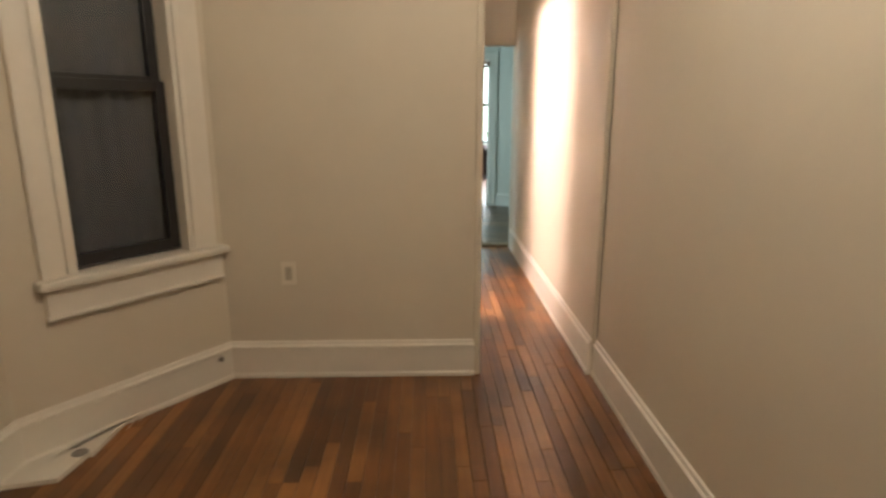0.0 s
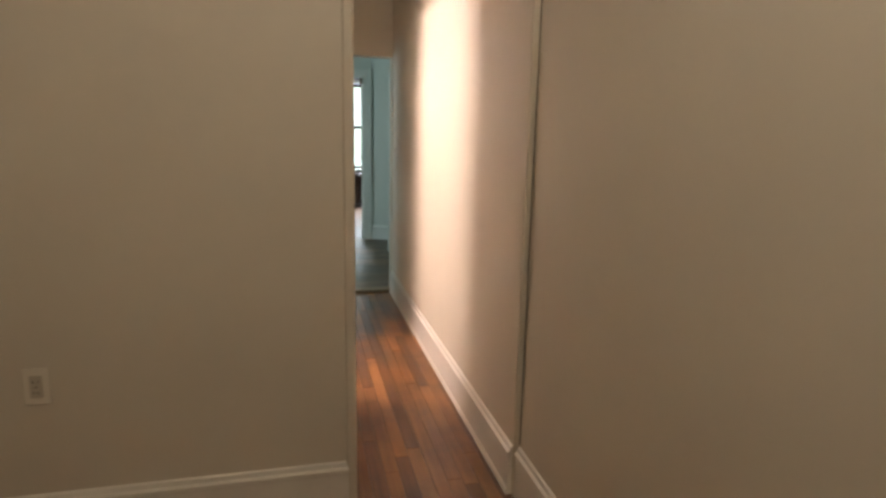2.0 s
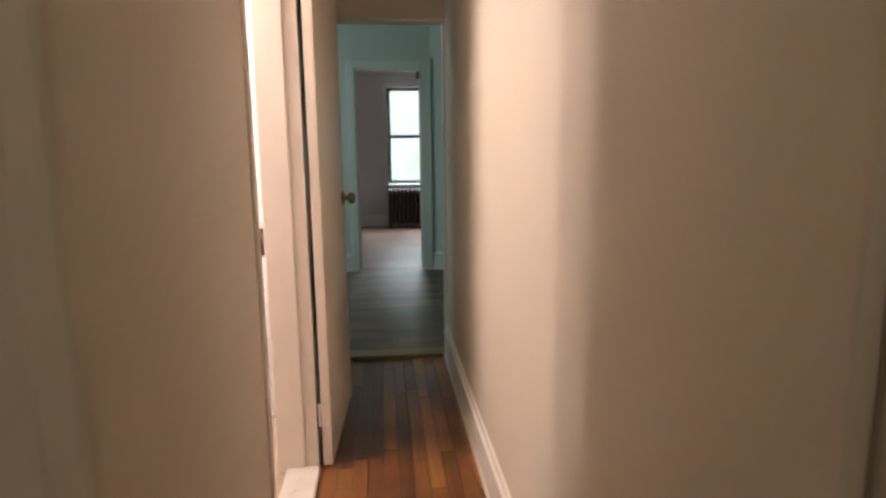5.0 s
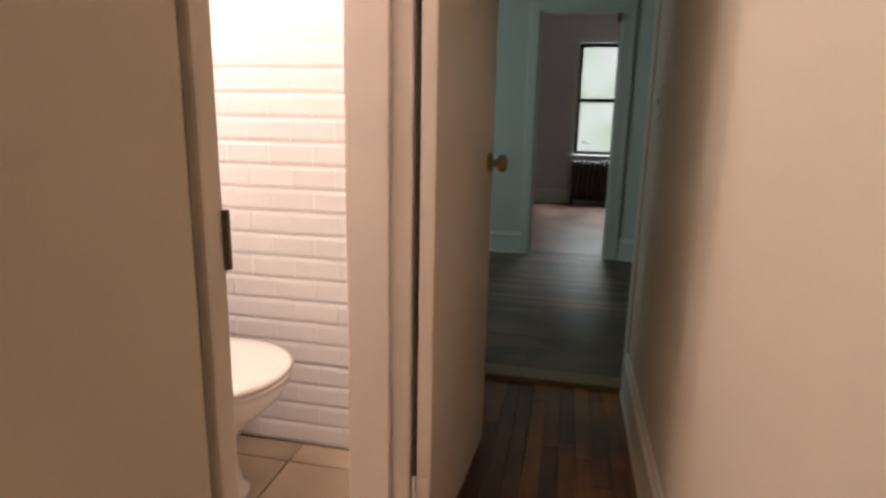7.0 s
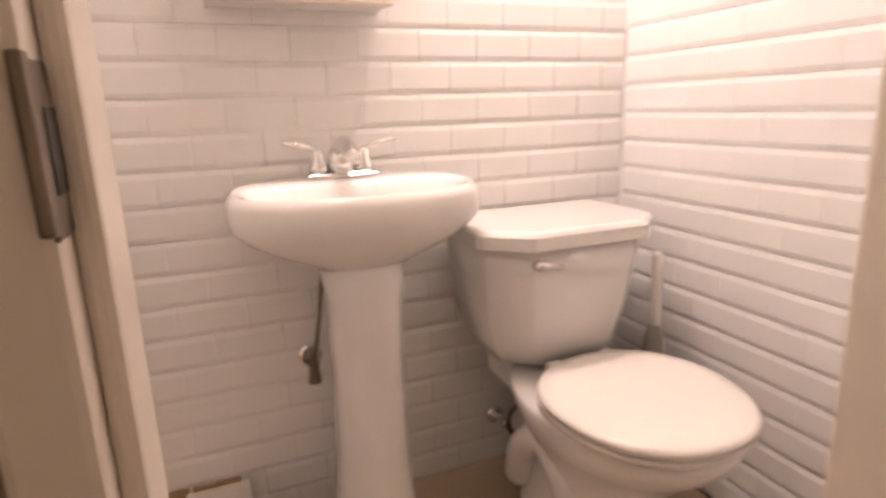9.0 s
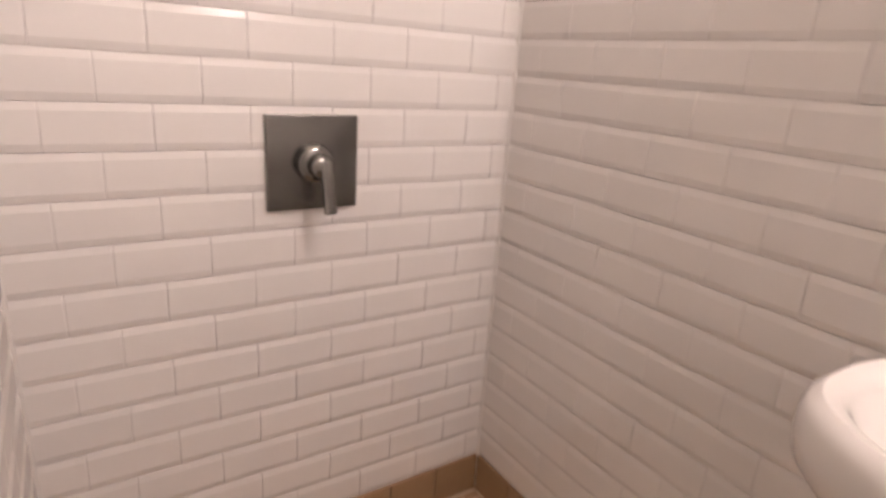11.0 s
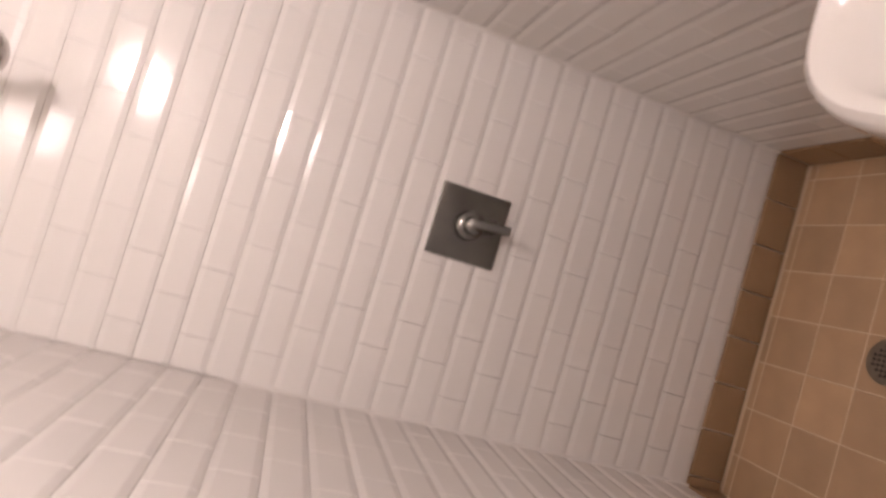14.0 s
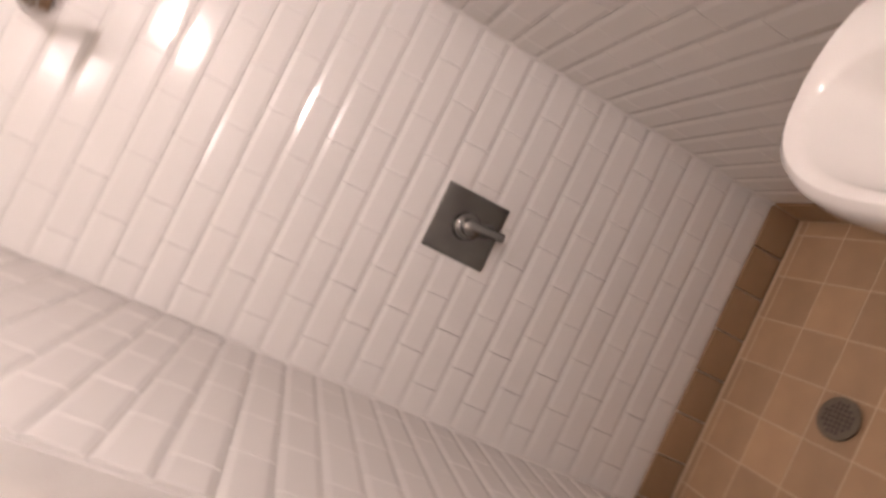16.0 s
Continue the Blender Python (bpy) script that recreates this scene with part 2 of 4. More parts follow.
def ring(cx, cy, z, back, front, half, power=2.3, n=40):
    """Egg-like ring: x from cx-back to cx+front, y half wide."""
    out = []
    for k in range(n):
        t = 2 * math.pi * k / n
        c, s = math.cos(t), math.sin(t)
        ex = math.copysign(abs(c) ** (2 / power), c)
        ey = math.copysign(abs(s) ** (2 / power), s)
        out.append((cx + ex * (front if c > 0 else back), cy + ey * half, z))
    return out


def prism(points, z0, z1, bm=None):
    return loft([[(x, y, z0) for x, y in points], [(x, y, z1) for x, y in points]], True, bm)


def run(p0, p1, profile, bm=None):
    """A moulding from p0 to p1 (x, y); profile of (out, z); out is to the left of the way."""
    a, b = Vector((*p0, 0)), Vector((*p1, 0))
    d = (b - a).normalized()
    o = Vector((-d.y, d.x, 0))
    return loft([[p + o * u + Vector((0, 0, z)) for u, z in profile] for p in (a, b)], True, bm)


def wall_run(p0, p1, thick, z0, z1, bm=None):
    """A wall slab whose face runs p0 to p1; the body lies to the right of the way."""
    return run(p0, p1, [(0, z0), (0, z1), (-thick, z1), (-thick, z0)], bm)


BASE = [(0, 0), (.022, 0), (.022, .016), (.016, .026), (.016, .148), (.020, .152), (.020, .166), (.011, .172), (.007, .186), (0, .19)]


def baseboard(p0, p1, mat, label):
    return setting("baseboard", run(p0, p1, BASE), mat, label, "baseboard")


# ---- bedroom with the angled window, where the walk begins ----
CORNER, BAY = (-1.80, 0.0), (-2.35, -0.75)
U = Vector((BAY[0] - CORNER[0], BAY[1] - CORNER[1], 0)).normalized()
INN = Vector((-U.y, U.x, 0))


def on_bay(u, out=0.0):
    p = Vector((*CORNER, 0)) + U * u + INN * out
    return p.x, p.y


floor_slab = setting("floor", box(-3.2, 0.3, -4.6, 3.0, -0.12, -0.014), GAP, "dark red-brown oak strip floor in bedroom and hall", "floor")
front = prism([(-0.56, 0.0), (-0.645, 0.956), (-0.652, 0.962), (-0.72, 0.962), (-0.72, .47), (-0.72, 0.14), (-1.83, 0.14), CORNER], 0, 2.6)
setting("wall_front", front, CREAM, "cream painted plaster wall beside the hallway", "wall")
# angled wall with its window opening
W0, W1, WZ0, WZ1 = 0.175, 0.66, 0.66, 2.12
bay = bmesh.new()
for a, b, z0, z1 in ((0, W0, 0, 2.6), (W1, 0.93, 0, 2.6), (W0, W1, 0, WZ0), (W0, W1, WZ1, 2.6)):
    wall_run(on_bay(a), on_bay(b), 0.16, z0, z1, bay)
setting("wall_window", bay, CREAM, "cream plaster wall set at an angle with a sash window", "wall")
setting("wall_bay_side", wall_run((-2.35, -0.75), (-2.35, -4.5), 0.14, 0, 2.6), CREAM, "cream plaster side wall", "wall")
setting("wall_back", box(-2.5, 0.2, -4.64, -4.5, 0, 2.6), CREAM, "cream plaster wall behind the start of the walk", "wall")
setting("wall_right", box(0.03, 0.17, -4.5, -0.03, 0, 2.6), CREAM, "cream plaster wall along bedroom and hall", "wall")
setting("wall_hall_right", box(0.006, 0.17, -0.03, 2.87, 0, 2.6, 0.006), CREAM, "cream plaster hall wall standing proud of the bedroom wall", "wall")
setting("ceiling", box(-2.5, 0.17, -4.64, 0.1, 2.6, 2.72), CEIL, "plain off-white plaster ceiling", "ceiling")
setting("ceiling_hall", box(-0.72, 0.17, 0.1, 2.99, 2.5, 2.62), CEIL, "plain off-white hall ceiling", "ceiling")
baseboard((-0.585, 0.0), CORNER, TRIM, "tall moulded white-painted baseboard")
baseboard(on_bay(0), on_bay(0.93), TRIM, "tall moulded baseboard under the window")
baseboard(BAY, (-2.35, -4.5), TRIM, "tall moulded white-painted baseboard")
baseboard((0.03, -4.5), (0.03, -0.032), TRIM, "tall moulded baseboard along the plain wall")
baseboard((0.006, -0.026), (0.006, 2.86), TRIM, "tall moulded white hall baseboard with worn paint")
setting("trim", box(-0.592, -0.556, -0.012, 0.02, 0, 2.6, 0.012, 3), CREAM, "rounded plaster corner bead at the hall entrance", "trim")
# crack beside the step in the hall wall, the step's shadow line painted dark
setting("trim", tube([(0.0285, -0.034, 0.2), (0.028, -0.036, 0.7), (0.0285, -0.034, 1.2), (0.028, -0.037, 1.8), (0.0285, -0.035, 2.59)], 0.0028, 6), JOINT_SHADOW,
        "plaster joint crack with its shadow line painted dark", "crack")


def bay_box(u0, u1, o0, o1, z0, z1, bevel=0.0, bm=None):
    own = box(u0, u1, o0, o1, z0, z1, bevel)
    m = Matrix(((U.x, INN.x, 0, CORNER[0]), (U.y, INN.y, 0, CORNER[1]), (0, 0, 1, 0), (0, 0, 0, 1)))
    return join(bm, moved(own, m))


win = thing("window_1", (*on_bay(0.43), WZ0), "black-framed double-hung sash window in a white moulded casing", "window", kind="structure")


def bay_part(name, args, mat, label="", parent=win, bevel=0.0):
    ob = part(name, moved(bay_box(*args, bevel), Matrix.Translation(win.location).inverted()), mat, parent, label)
    return ob


bay_part("casing", (0.045, W0 - 0.012, 0, 0.026, 0.69, 2.24), TRIM, "white moulded casing", bevel=0.006)
bay_part("casing", (W1 + 0.012, 0.78, 0, 0.026, 0.69, 2.24), TRIM, "white moulded casing", bevel=0.006)
bay_part("casing", (0.045, 0.78, 0, 0.028, 2.24, 2.37), TRIM, "white head casing", bevel=0.006)
bay_part("casing_bead", (W0 - 0.035, W0 - 0.012, 0.026, 0.038, 0.70, 2.24), TRIM, bevel=0.005)
bay_part("casing_bead", (W1 + 0.012, W1 + 0.035, 0.026, 0.038, 0.70, 2.24), TRIM, bevel=0.005)
bay_part("jamb", (W0 - 0.012, W0 + 0.008, -0.14, 0.024, 0.69, WZ1), TRIM, bevel=0.003)
bay_part("jamb", (W1 - 0.008, W1 + 0.012, -0.14, 0.024, 0.69, WZ1), TRIM, bevel=0.003)
bay_part("sill", (0.0, 0.80, -0.10, 0.062, 0.655, 0.69), TRIM, "thick white-painted sill with a rounded nose", bevel=0.012)
bay_part("apron", (0.025, 0.775, 0, 0.024, 0.53, 0.655), TRIM, "white apron board", bevel=0.006)
bay_part("apron_bead", (0.02, 0.78, 0, 0.032, 0.53, 0.548), TRIM, bevel=0.006)
for z0, z1, o in ((0.70, 1.43, -0.045), (1.40, 2.12, -0.075)):
    sash = bay_part("sash", (W0 + 0.006, W0 + 0.05, o - 0.03, o, z0, z1), BLACK, "black sash frame", bevel=0.003)
    bay_part("sash_stile", (W1 - 0.05, W1 - 0.006, o - 0.03, o, z0, z1), BLACK, bevel=0.003)
    bay_part("sash_rail", (W0 + 0.05, W1 - 0.05, o - 0.03, o, z0, z0 + 0.05), BLACK, bevel=0.003)
    bay_part("sash_rail", (W0 + 0.05, W1 - 0.05, o - 0.03, o, z1 - 0.042, z1), BLACK, bevel=0.003)
    pane = bay_part("pane", (W0 + 0.05, W1 - 0.05, o - 0.018, o - 0.013, z0 + 0.05, z1 - 0.042), PANE, "dark reflecting glass")
    pane.visible_shadow = False
# opaque dark sheet right behind the glass, added to make the panes dark
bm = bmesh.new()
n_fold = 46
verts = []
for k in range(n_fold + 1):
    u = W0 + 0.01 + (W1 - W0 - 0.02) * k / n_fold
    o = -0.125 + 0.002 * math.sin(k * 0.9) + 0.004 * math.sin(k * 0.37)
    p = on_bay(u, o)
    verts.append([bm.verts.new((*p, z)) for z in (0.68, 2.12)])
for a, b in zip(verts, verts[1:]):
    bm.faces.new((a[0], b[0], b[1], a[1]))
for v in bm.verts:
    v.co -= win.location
part("screen", bm, DARK_SHEET, win, "opaque dark sheet added behind the panes")
# unseen dark panel added outside to close off the window
setting("backdrop", bay_box(W0 - 0.3, W1 + 0.3, -0.6, -0.58, 0.3, 2.5), DARK_SHEET, "unseen dark panel added outside the window", "backdrop")

# floor board with a pipe hole in the bay corner
board = thing("pipe_cover_board", (-2.2, -0.75, 0), "white-painted floor board with a pipe hole against the baseboard", "board")
pts = [on_bay(0.47, 0.02), (-2.112, -0.42), (-2.118, -0.70), (-2.135, -0.70), (-2.155, -0.86), (-2.33, -0.90), (-2.33, -0.745)]
bm = prism(pts, 0.0, 0.018)
part("board", moved(bm, Matrix.Translation((2.2, 0.75, 0))), TRIM, board)
part("pipe_hole", moved(tube([(-2.165, -0.70, 0.019), (-2.165, -0.70, 0.024)], [0.030, 0.026], 18), Matrix.Translation((2.2, 0.75, 0))), RUBBER, board, "grey plugged pipe hole")
plug = tube([(*on_bay(0.075, 0.014), 0.125), (*on_bay(0.075, 0.024), 0.125)], 0.013, 12)
tagged(part("cable_stub", plug, RUBBER), "grey cable stub in the baseboard beside the corner", "cable")

# outlet on the front wall
outlet = thing("wall_outlet", (-1.4925, 0, 0.54), "ivory plastic wall outlet plate with one receptacle", "outlet")
part("plate", box(-0.0355, 0.0355, -0.007, 0, -0.0575, 0.0575, 0.004), IVORY, outlet)
part("receptacle", box(-0.0165, 0.0165, -0.011, -0.007, -0.034, 0.034, 0.003), IVORY_DARK, outlet, "tan receptacle face")
for dz in (-0.017, 0.017):
    for dx in (-0.006, 0.006):
        part("slot", box(dx - 0.001, dx + 0.001, -0.0125, -0.011, dz - 0.004, dz + 0.004), HOLE, outlet, "dark slot")
part("screw", moved(tube([(0, -0.0072, 0), (0, -0.0130, 0)], 0.003, 10), pose(0, 0, 0)), STEEL, outlet)

# ceiling lamp of the bedroom, above the start of the walk
cl = thing("ceiling_light", (-0.6, -1.7, 2.6), "round ceiling light with a frosted glass bowl", "ceiling light")
part("canopy", tube([(0, 0, 0), (0, 0, -0.03), (0, 0, -0.045)], [0.14, 0.14, 0.12], 32), BRASS, cl)
part("socket", tube([(0, 0, -0.045), (0, 0, -0.075)], [0.05, 0.03], 24), LAMPGLASS, cl, "glowing lamp socket", True)

# ---- hall: doorway of the bathroom ----
D0, D1, DH = 1.005, 1.69, 2.03
beyond = prism([(-0.645, 1.775), (-0.645, 2.87), (-0.72, 2.87), (-0.72, 1.775)], 0, 2.5)
setting("wall_hall_left", beyond, CREAM, "cream plaster hall wall beyond the bathroom door", "wall")
setting("wall_over_door", prism([(-0.645, 0.963), (-0.645, 1.775), (-0.72, 1.775), (-0.72, 0.963)], DH + 0.07, 2.5), CREAM, "cream plaster above the bathroom door", "wall")
setting("wall_hall_end", box(-0.72, 0.17, 2.87, 2.99, 1.90, 2.6), CREAM, "cream header over the end of the hall", "wall")
setting("wall_hall_end", box(0.0, 0.17, 2.87, 2.99, 0, 1.90, 0.004), CREAM, "narrow plaster return at the hall's end", "wall")
setting("wall_hall_end", box(-0.72, -0.635, 2.87, 2.99, 0, 1.90, 0.004), CREAM, "narrow plaster return at the hall's end", "wall")
setting("threshold", box(-0.635, 0.0, 2.875, 2.985, -0.01, 0.022, 0.008), SADDLE, "worn wooden saddle between hall and middle room", "threshold")
doorway = thing("door_frame", (-0.68, 1.35, 0), "white-painted wooden door frame of the bathroom", "door frame", kind="structure")


def frame_part(name, args, mat=JAMB, bevel=0.004, label=""):
    return part(name, moved(box(*args, bevel), Matrix.Translation((0.68, -1.35, 0))), mat, doorway, label)


frame_part("casing", (-0.660, -0.641, 0.971, 1.006, 0, 2.10), bevel=0.005)
# dark strip standing in for the shadow along the casing's outer edge
frame_part("casing_shadow", (-0.72, -0.654, 0.961, 0.986, 0, 2.10), JOINT_SHADOW, 0.0)
frame_part("jamb", (-0.735, -0.643, 0.985, D0, 0, 2.05))
frame_part("stop", (-0.735, -0.668, D0, D0 + 0.012, 0, 2.05))
frame_part("jamb", (-0.772, -0.620, D1, D1 + 0.03, 0, 2.05))
frame_part("stop", (-0.772, -0.668, D1 - 0.014, D1, 0, 2.05), bevel=0.005)
frame_part("casing", (-0.645, -0.622, D1 + 0.008, D1 + 0.075, 0, 2.10), bevel=0.006)
frame_part("head", (-0.735, -0.620, D0, D1, 2.03, 2.05))
frame_part("casing", (-0.645, -0.635, 0.964, D1 + 0.075, 2.05, 2.12), bevel=0.006)
frame_part("strike_plate", (-0.676, -0.641, D0 - 0.001, D0 + 0.0015, 0.955, 1.022), STEEL, 0.002, "tarnished steel strike plate")
frame_part("strike_lip", (-0.6430, -0.6340, D0 - 0.004, D0 + 0.002, 0.958, 1.024), STEEL, 0.002)
frame_part("latch_hole", (-0.668, -0.650, D0 + 0.001, D0 + 0.0022, 0.972, 1.005), HOLE, 0.0)
setting("threshold", box(-0.74, -0.615, D0, D1, -0.012, 0.018, 0.006), MARBLE, "white marble bathroom saddle", "threshold")

door = thing("bathroom_door", (-0.586, 1.695, 0), "plain white-painted wooden door folded back along the hall wall", "door")
door.rotation_euler = (0, 0, radians(-3.2))
part("leaf", box(-0.018, 0.018, 0, 0.665, 0.012, 2.02, 0.003), DOORPAINT, door)
for z in (0.22, 1.80):
    part("hinge", box(-0.018, 0.012, -0.0025, 0.0, z - 0.045, z + 0.045, 0.001), JAMB, door, "painted-over hinge leaf")
    part("hinge_pin", tube([(-0.022, -0.006, z - 0.045), (-0.022, -0.006, z + 0.045)], 0.005, 10), JAMB, door)
for s in (1,):
    rose = part("rose", tube([(0.018, 0.60, 0.995), (0.026, 0.60, 0.995), (0.030, 0.60, 0.995)], [0.030, 0.030, 0.022], 20), BRASS, door, "aged brass rose", True)
    part("knob", tube([(0.028, 0.60, 0.995), (0.042, 0.60, 0.995), (0.048, 0.60, 0.995), (0.058, 0.60, 0.995), (0.070, 0.60, 0.995), (0.076, 0.60, 0.995)],
                      [0.011, 0.012, 0.022, 0.028, 0.025, 0.014], 20), BRASS, door, "aged brass knob", True)
part("latch", box(-0.011, 0.011, 0.665, 0.667, 0.965, 1.022), BRASS, door, "brass latch plate")
switch = thing("light_switch", (0.006, 2.62, 1.20), "small ivory light switch on the hall wall", "switch")
part("plate", box(-0.006, 0, -0.035, 0.035, -0.0575, 0.0575, 0.003), IVORY, switch)
part("toggle", box(-0.016, -0.006, -0.005, 0.005, -0.010, 0.012, 0.002), IVORY, switch)

# ---- middle room and far room ----
setting("floor_middle", box(-2.6, 1.6, 2.99, 5.60, -0.12, -0.006), GAP, "grey-brown oak strip floor of the middle room", "floor")
setting("wall_middle_near", box(-2.6, -0.72, 2.87, 2.99, 0, 2.6), PALE, "pale green wall", "wall")
setting("wall_middle_near", box(0.17, 1.6, 2.87, 2.99, 0, 2.6), PALE, "pale green wall", "wall")
setting("wall_middle_right", box(1.6, 1.72, 2.87, 5.6, 0, 2.6), PALE, "pale green wall", "wall")
setting("wall_middle_left", box(-2.72, -2.6, 2.87, 5.6, 0, 2.6), PALE, "pale green wall", "wall")
setting("ceiling_middle", box(-2.72, 1.72, 2.99, 5.6, 2.5, 2.6), CEIL, "plain ceiling", "ceiling")
E0, E1, EY = -0.60, 0.045, 5.46
for a, b, z0, z1 in ((-2.6, E0, 0, 2.5), (E1, 1.6, 0, 2.5), (E0, E1, 2.0, 2.5)):
    setting("wall_middle_far", box(a, b, EY, EY + 0.12, z0, z1), PALE, "pale green wall with a doorway", "wall")
df = thing("door_frame", (-0.28, EY, 0), "pale painted door casing between the two daylit rooms", "door frame", kind="structure")
for a, b, z0, z1 in ((E0 - 0.075, E0, 0, 2.075), (E1, E1 + 0.075, 0, 2.075), (E0, E1, 2.0, 2.075)):
    part("casing", box(a + 0.28, b + 0.28, -0.022, 0, z0, z1, 0.005), PALE_TRIM, df)
for a, b, z0, z1 in ((E0 - 0.001, E0 + 0.015, 0, 2.0), (E1 - 0.015, E1 + 0.001, 0, 2.0), (E0, E1, 1.985, 2.001)):
    part("jamb", box(a + 0.28, b + 0.28, -0.002, 0.122, z0, z1, 0.002), PALE_TRIM, df)
baseboard((E0 - 0.076, EY), (-2.6, EY), PALE_TRIM, "tall pale baseboard")
baseboard((1.6, EY), (E1 + 0.076, EY), PALE_TRIM, "tall pale baseboard")
part("back_band", box(E1 + 0.075 + 0.28, E1 + 0.095 + 0.28, -0.034, 0, 0, 2.095, 0.004), PALE_TRIM, df)
# wall turned towards the hall beside the doorway
SLANT0, SLANT1 = (E1 + 0.096, EY - 0.002), (E1 + 0.096 + 0.75, EY - 0.002 - 0.30)
setting("wall_middle_slant", wall_run(SLANT1, SLANT0, 0.05, 0, 2.5), PALE, "pale green wall turned at a slant beside the doorway", "wall")
baseboard(SLANT1, SLANT0, PALE_TRIM, "tall pale baseboard under the slanted wall")
leaf = thing("open_door", (0.235, 4.62, 0), "pale painted door standing open in the middle room", "door")
leaf.rotation_euler = (0, 0, radians(-112))
part("leaf", box(0, 0.036, 0, 0.66, 0.01, 1.99, 0.003), PALE_TRIM, leaf)
part("latch", box(0.008, 0.028, -0.002, 0.0, 0.96, 1.02), STEEL, leaf, "dark latch plate")
closer = tagged(part("door_bracket", box(0.0, 0.03, EY - 0.05, EY - 0.022, 1.90, 1.97, 0.004), STEEL), "small dark metal bracket on the door casing", "bracket")

FY = 9.1
setting("floor_far", box(-2.6, 2.2, 5.60, FY + 0.2, -0.12, 0.0), OAK3, "brown oak floor with daylight sheen", "floor")
setting("ceiling_far", box(-2.6, 2.2, 5.58, FY + 0.1, 2.6, 2.7), CEIL, "plain ceiling", "ceiling")
setting("wall_far_left", box(-2.7, -2.6, 5.58, FY + 0.2, 0, 2.6), FARWALL, "white wall with the daylight's lilac tint in its colour", "wall")
setting("wall_far_right", box(2.2, 2.3, 5.58, FY + 0.2, 0, 2.6), FARWALL, "white wall with the daylight's lilac tint in its colour", "wall")
V0, V1, VZ0, VZ1 = -0.26, 0.72, 0.68, 2.22
for a, b, z0, z1 in ((-2.6, V0, 0, 2.6), (V1, 2.2, 0, 2.6), (V0, V1, 0, VZ0), (V0, V1, VZ1, 2.6)):
    setting("wall_far_end", box(a, b, FY, FY + 0.2, z0, z1), FARWALL, "white window wall with the daylight's lilac tint in its colour", "wall")
baseboard((V0 - 0.06, FY), (-2.6, FY), PALE_TRIM, "tall white baseboard under the window wall")
wf = thing("window_2", (0.23, FY, VZ0), "black-framed double-hung window with trees outside", "window", kind="structure")


def far_part(name, args, mat, label="", bevel=0.003):
    return part(name, moved(box(*args, bevel), Matrix.Translation(wf.location).inverted()), mat, wf, label)


far_part("casing", (V0 - 0.06, V0, FY - 0.02, FY, VZ0, VZ1 + 0.06), PALE_TRIM, "white casing")
far_part("casing", (V1, V1 + 0.06, FY - 0.02, FY, VZ0, VZ1 + 0.06), PALE_TRIM, "white casing")
far_part("casing", (V0, V1, FY - 0.02, FY, VZ1, VZ1 + 0.06), PALE_TRIM, "white casing")
far_part("sill", (V0 - 0.07, V1 + 0.07, FY - 0.05, FY + 0.1, VZ0 - 0.03, VZ0 + 0.01), PALE_TRIM, "white sill", 0.006)
for z0, z1, y in ((0.695, 1.47, FY + 0.07), (1.43, 2.215, FY + 0.105)):
    far_part("sash", (V0, V0 + 0.055, y, y + 0.03, z0, z1), BLACK, "black sash stile")
    far_part("sash", (V1 - 0.055, V1, y, y + 0.03, z0, z1), BLACK, "black sash stile")
    far_part("sash_rail", (V0 + 0.055, V1 - 0.055, y, y + 0.03, z0, z0 + 0.05), BLACK)
    far_part("sash_rail", (V0 + 0.055, V1 - 0.055, y, y + 0.03, z1 - 0.05, z1), BLACK)
    far_part("pane", (V0 + 0.055, V1 - 0.055, y + 0.012, y + 0.016, z0 + 0.05, z1 - 0.05), PANE, "", 0.0).visible_shadow = False
rad = thing("radiator", (0.23, FY - 0.14, 0), "dark brown cast-iron radiator under the window", "radiator")
for k in range(14):
    x = -0.47 + k * 0.0665
    part("section", moved(tube(smooth_path([(0, -0.06, 0.07), (0, -0.065, 0.52), (0, 0, 0.60), (0, 0.065, 0.52), (0, 0.06, 0.07)], 4), 0.029, 8), Matrix.Translation((x, 0, 0))), RADPAINT, rad, "", True)
    part("section_web", box(x - 0.012, x + 0.012, -0.06, 0.06, 0.06, 0.54), RADPAINT, rad)
for x in (-0.47, 0.39):
    part("foot", box(x - 0.02, x + 0.02, -0.06, 0.06, 0, 0.07, 0.004), RADPAINT, rad)

# trees beyond the far window
setting("ground", box(-200, 200, 10.5, 400, -3.2, -3.0), material("garden_grass", (0.07, 0.11, 0.03), 0.9, vary=0.4, scale=2), "green garden ground", "ground")
LEAF = material("leaf_green", (0.12, 0.19, 0.06), 0.5, vary=0.35, scale=2, bump=0)
ln, ll = LEAF.node_tree.nodes, LEAF.node_tree.links
through_light, both = ln.new("ShaderNodeBsdfTranslucent"), ln.new("ShaderNodeMixShader")
through_light.inputs["Color"].default_value = (0.30, 0.42, 0.14, 1)
both.inputs["Fac"].default_value = 0.6
ll.new(ln["Principled BSDF"].outputs[0], both.inputs[1])
ll.new(through_light.outputs[0], both.inputs[2])
ll.new(both.outputs[0], ln["Material Output"].inputs["Surface"])
# backdrop that glows: outdoor brightness is put into its blotched pale colours
DISTANCE_GLOW = glow("glowing_distance", (1, 1, 1), 1.5)
hn, hl = DISTANCE_GLOW.node_tree.nodes, DISTANCE_GLOW.node_tree.links
blobs, tint = hn.new("ShaderNodeTexNoise"), hn.new("ShaderNodeValToRGB")
blobs.inputs["Scale"].default_value, blobs.inputs["Detail"].default_value = 0.45, 4
hl.new(hn.new("ShaderNodeTexCoord").outputs["Object"], blobs.inputs["Vector"])
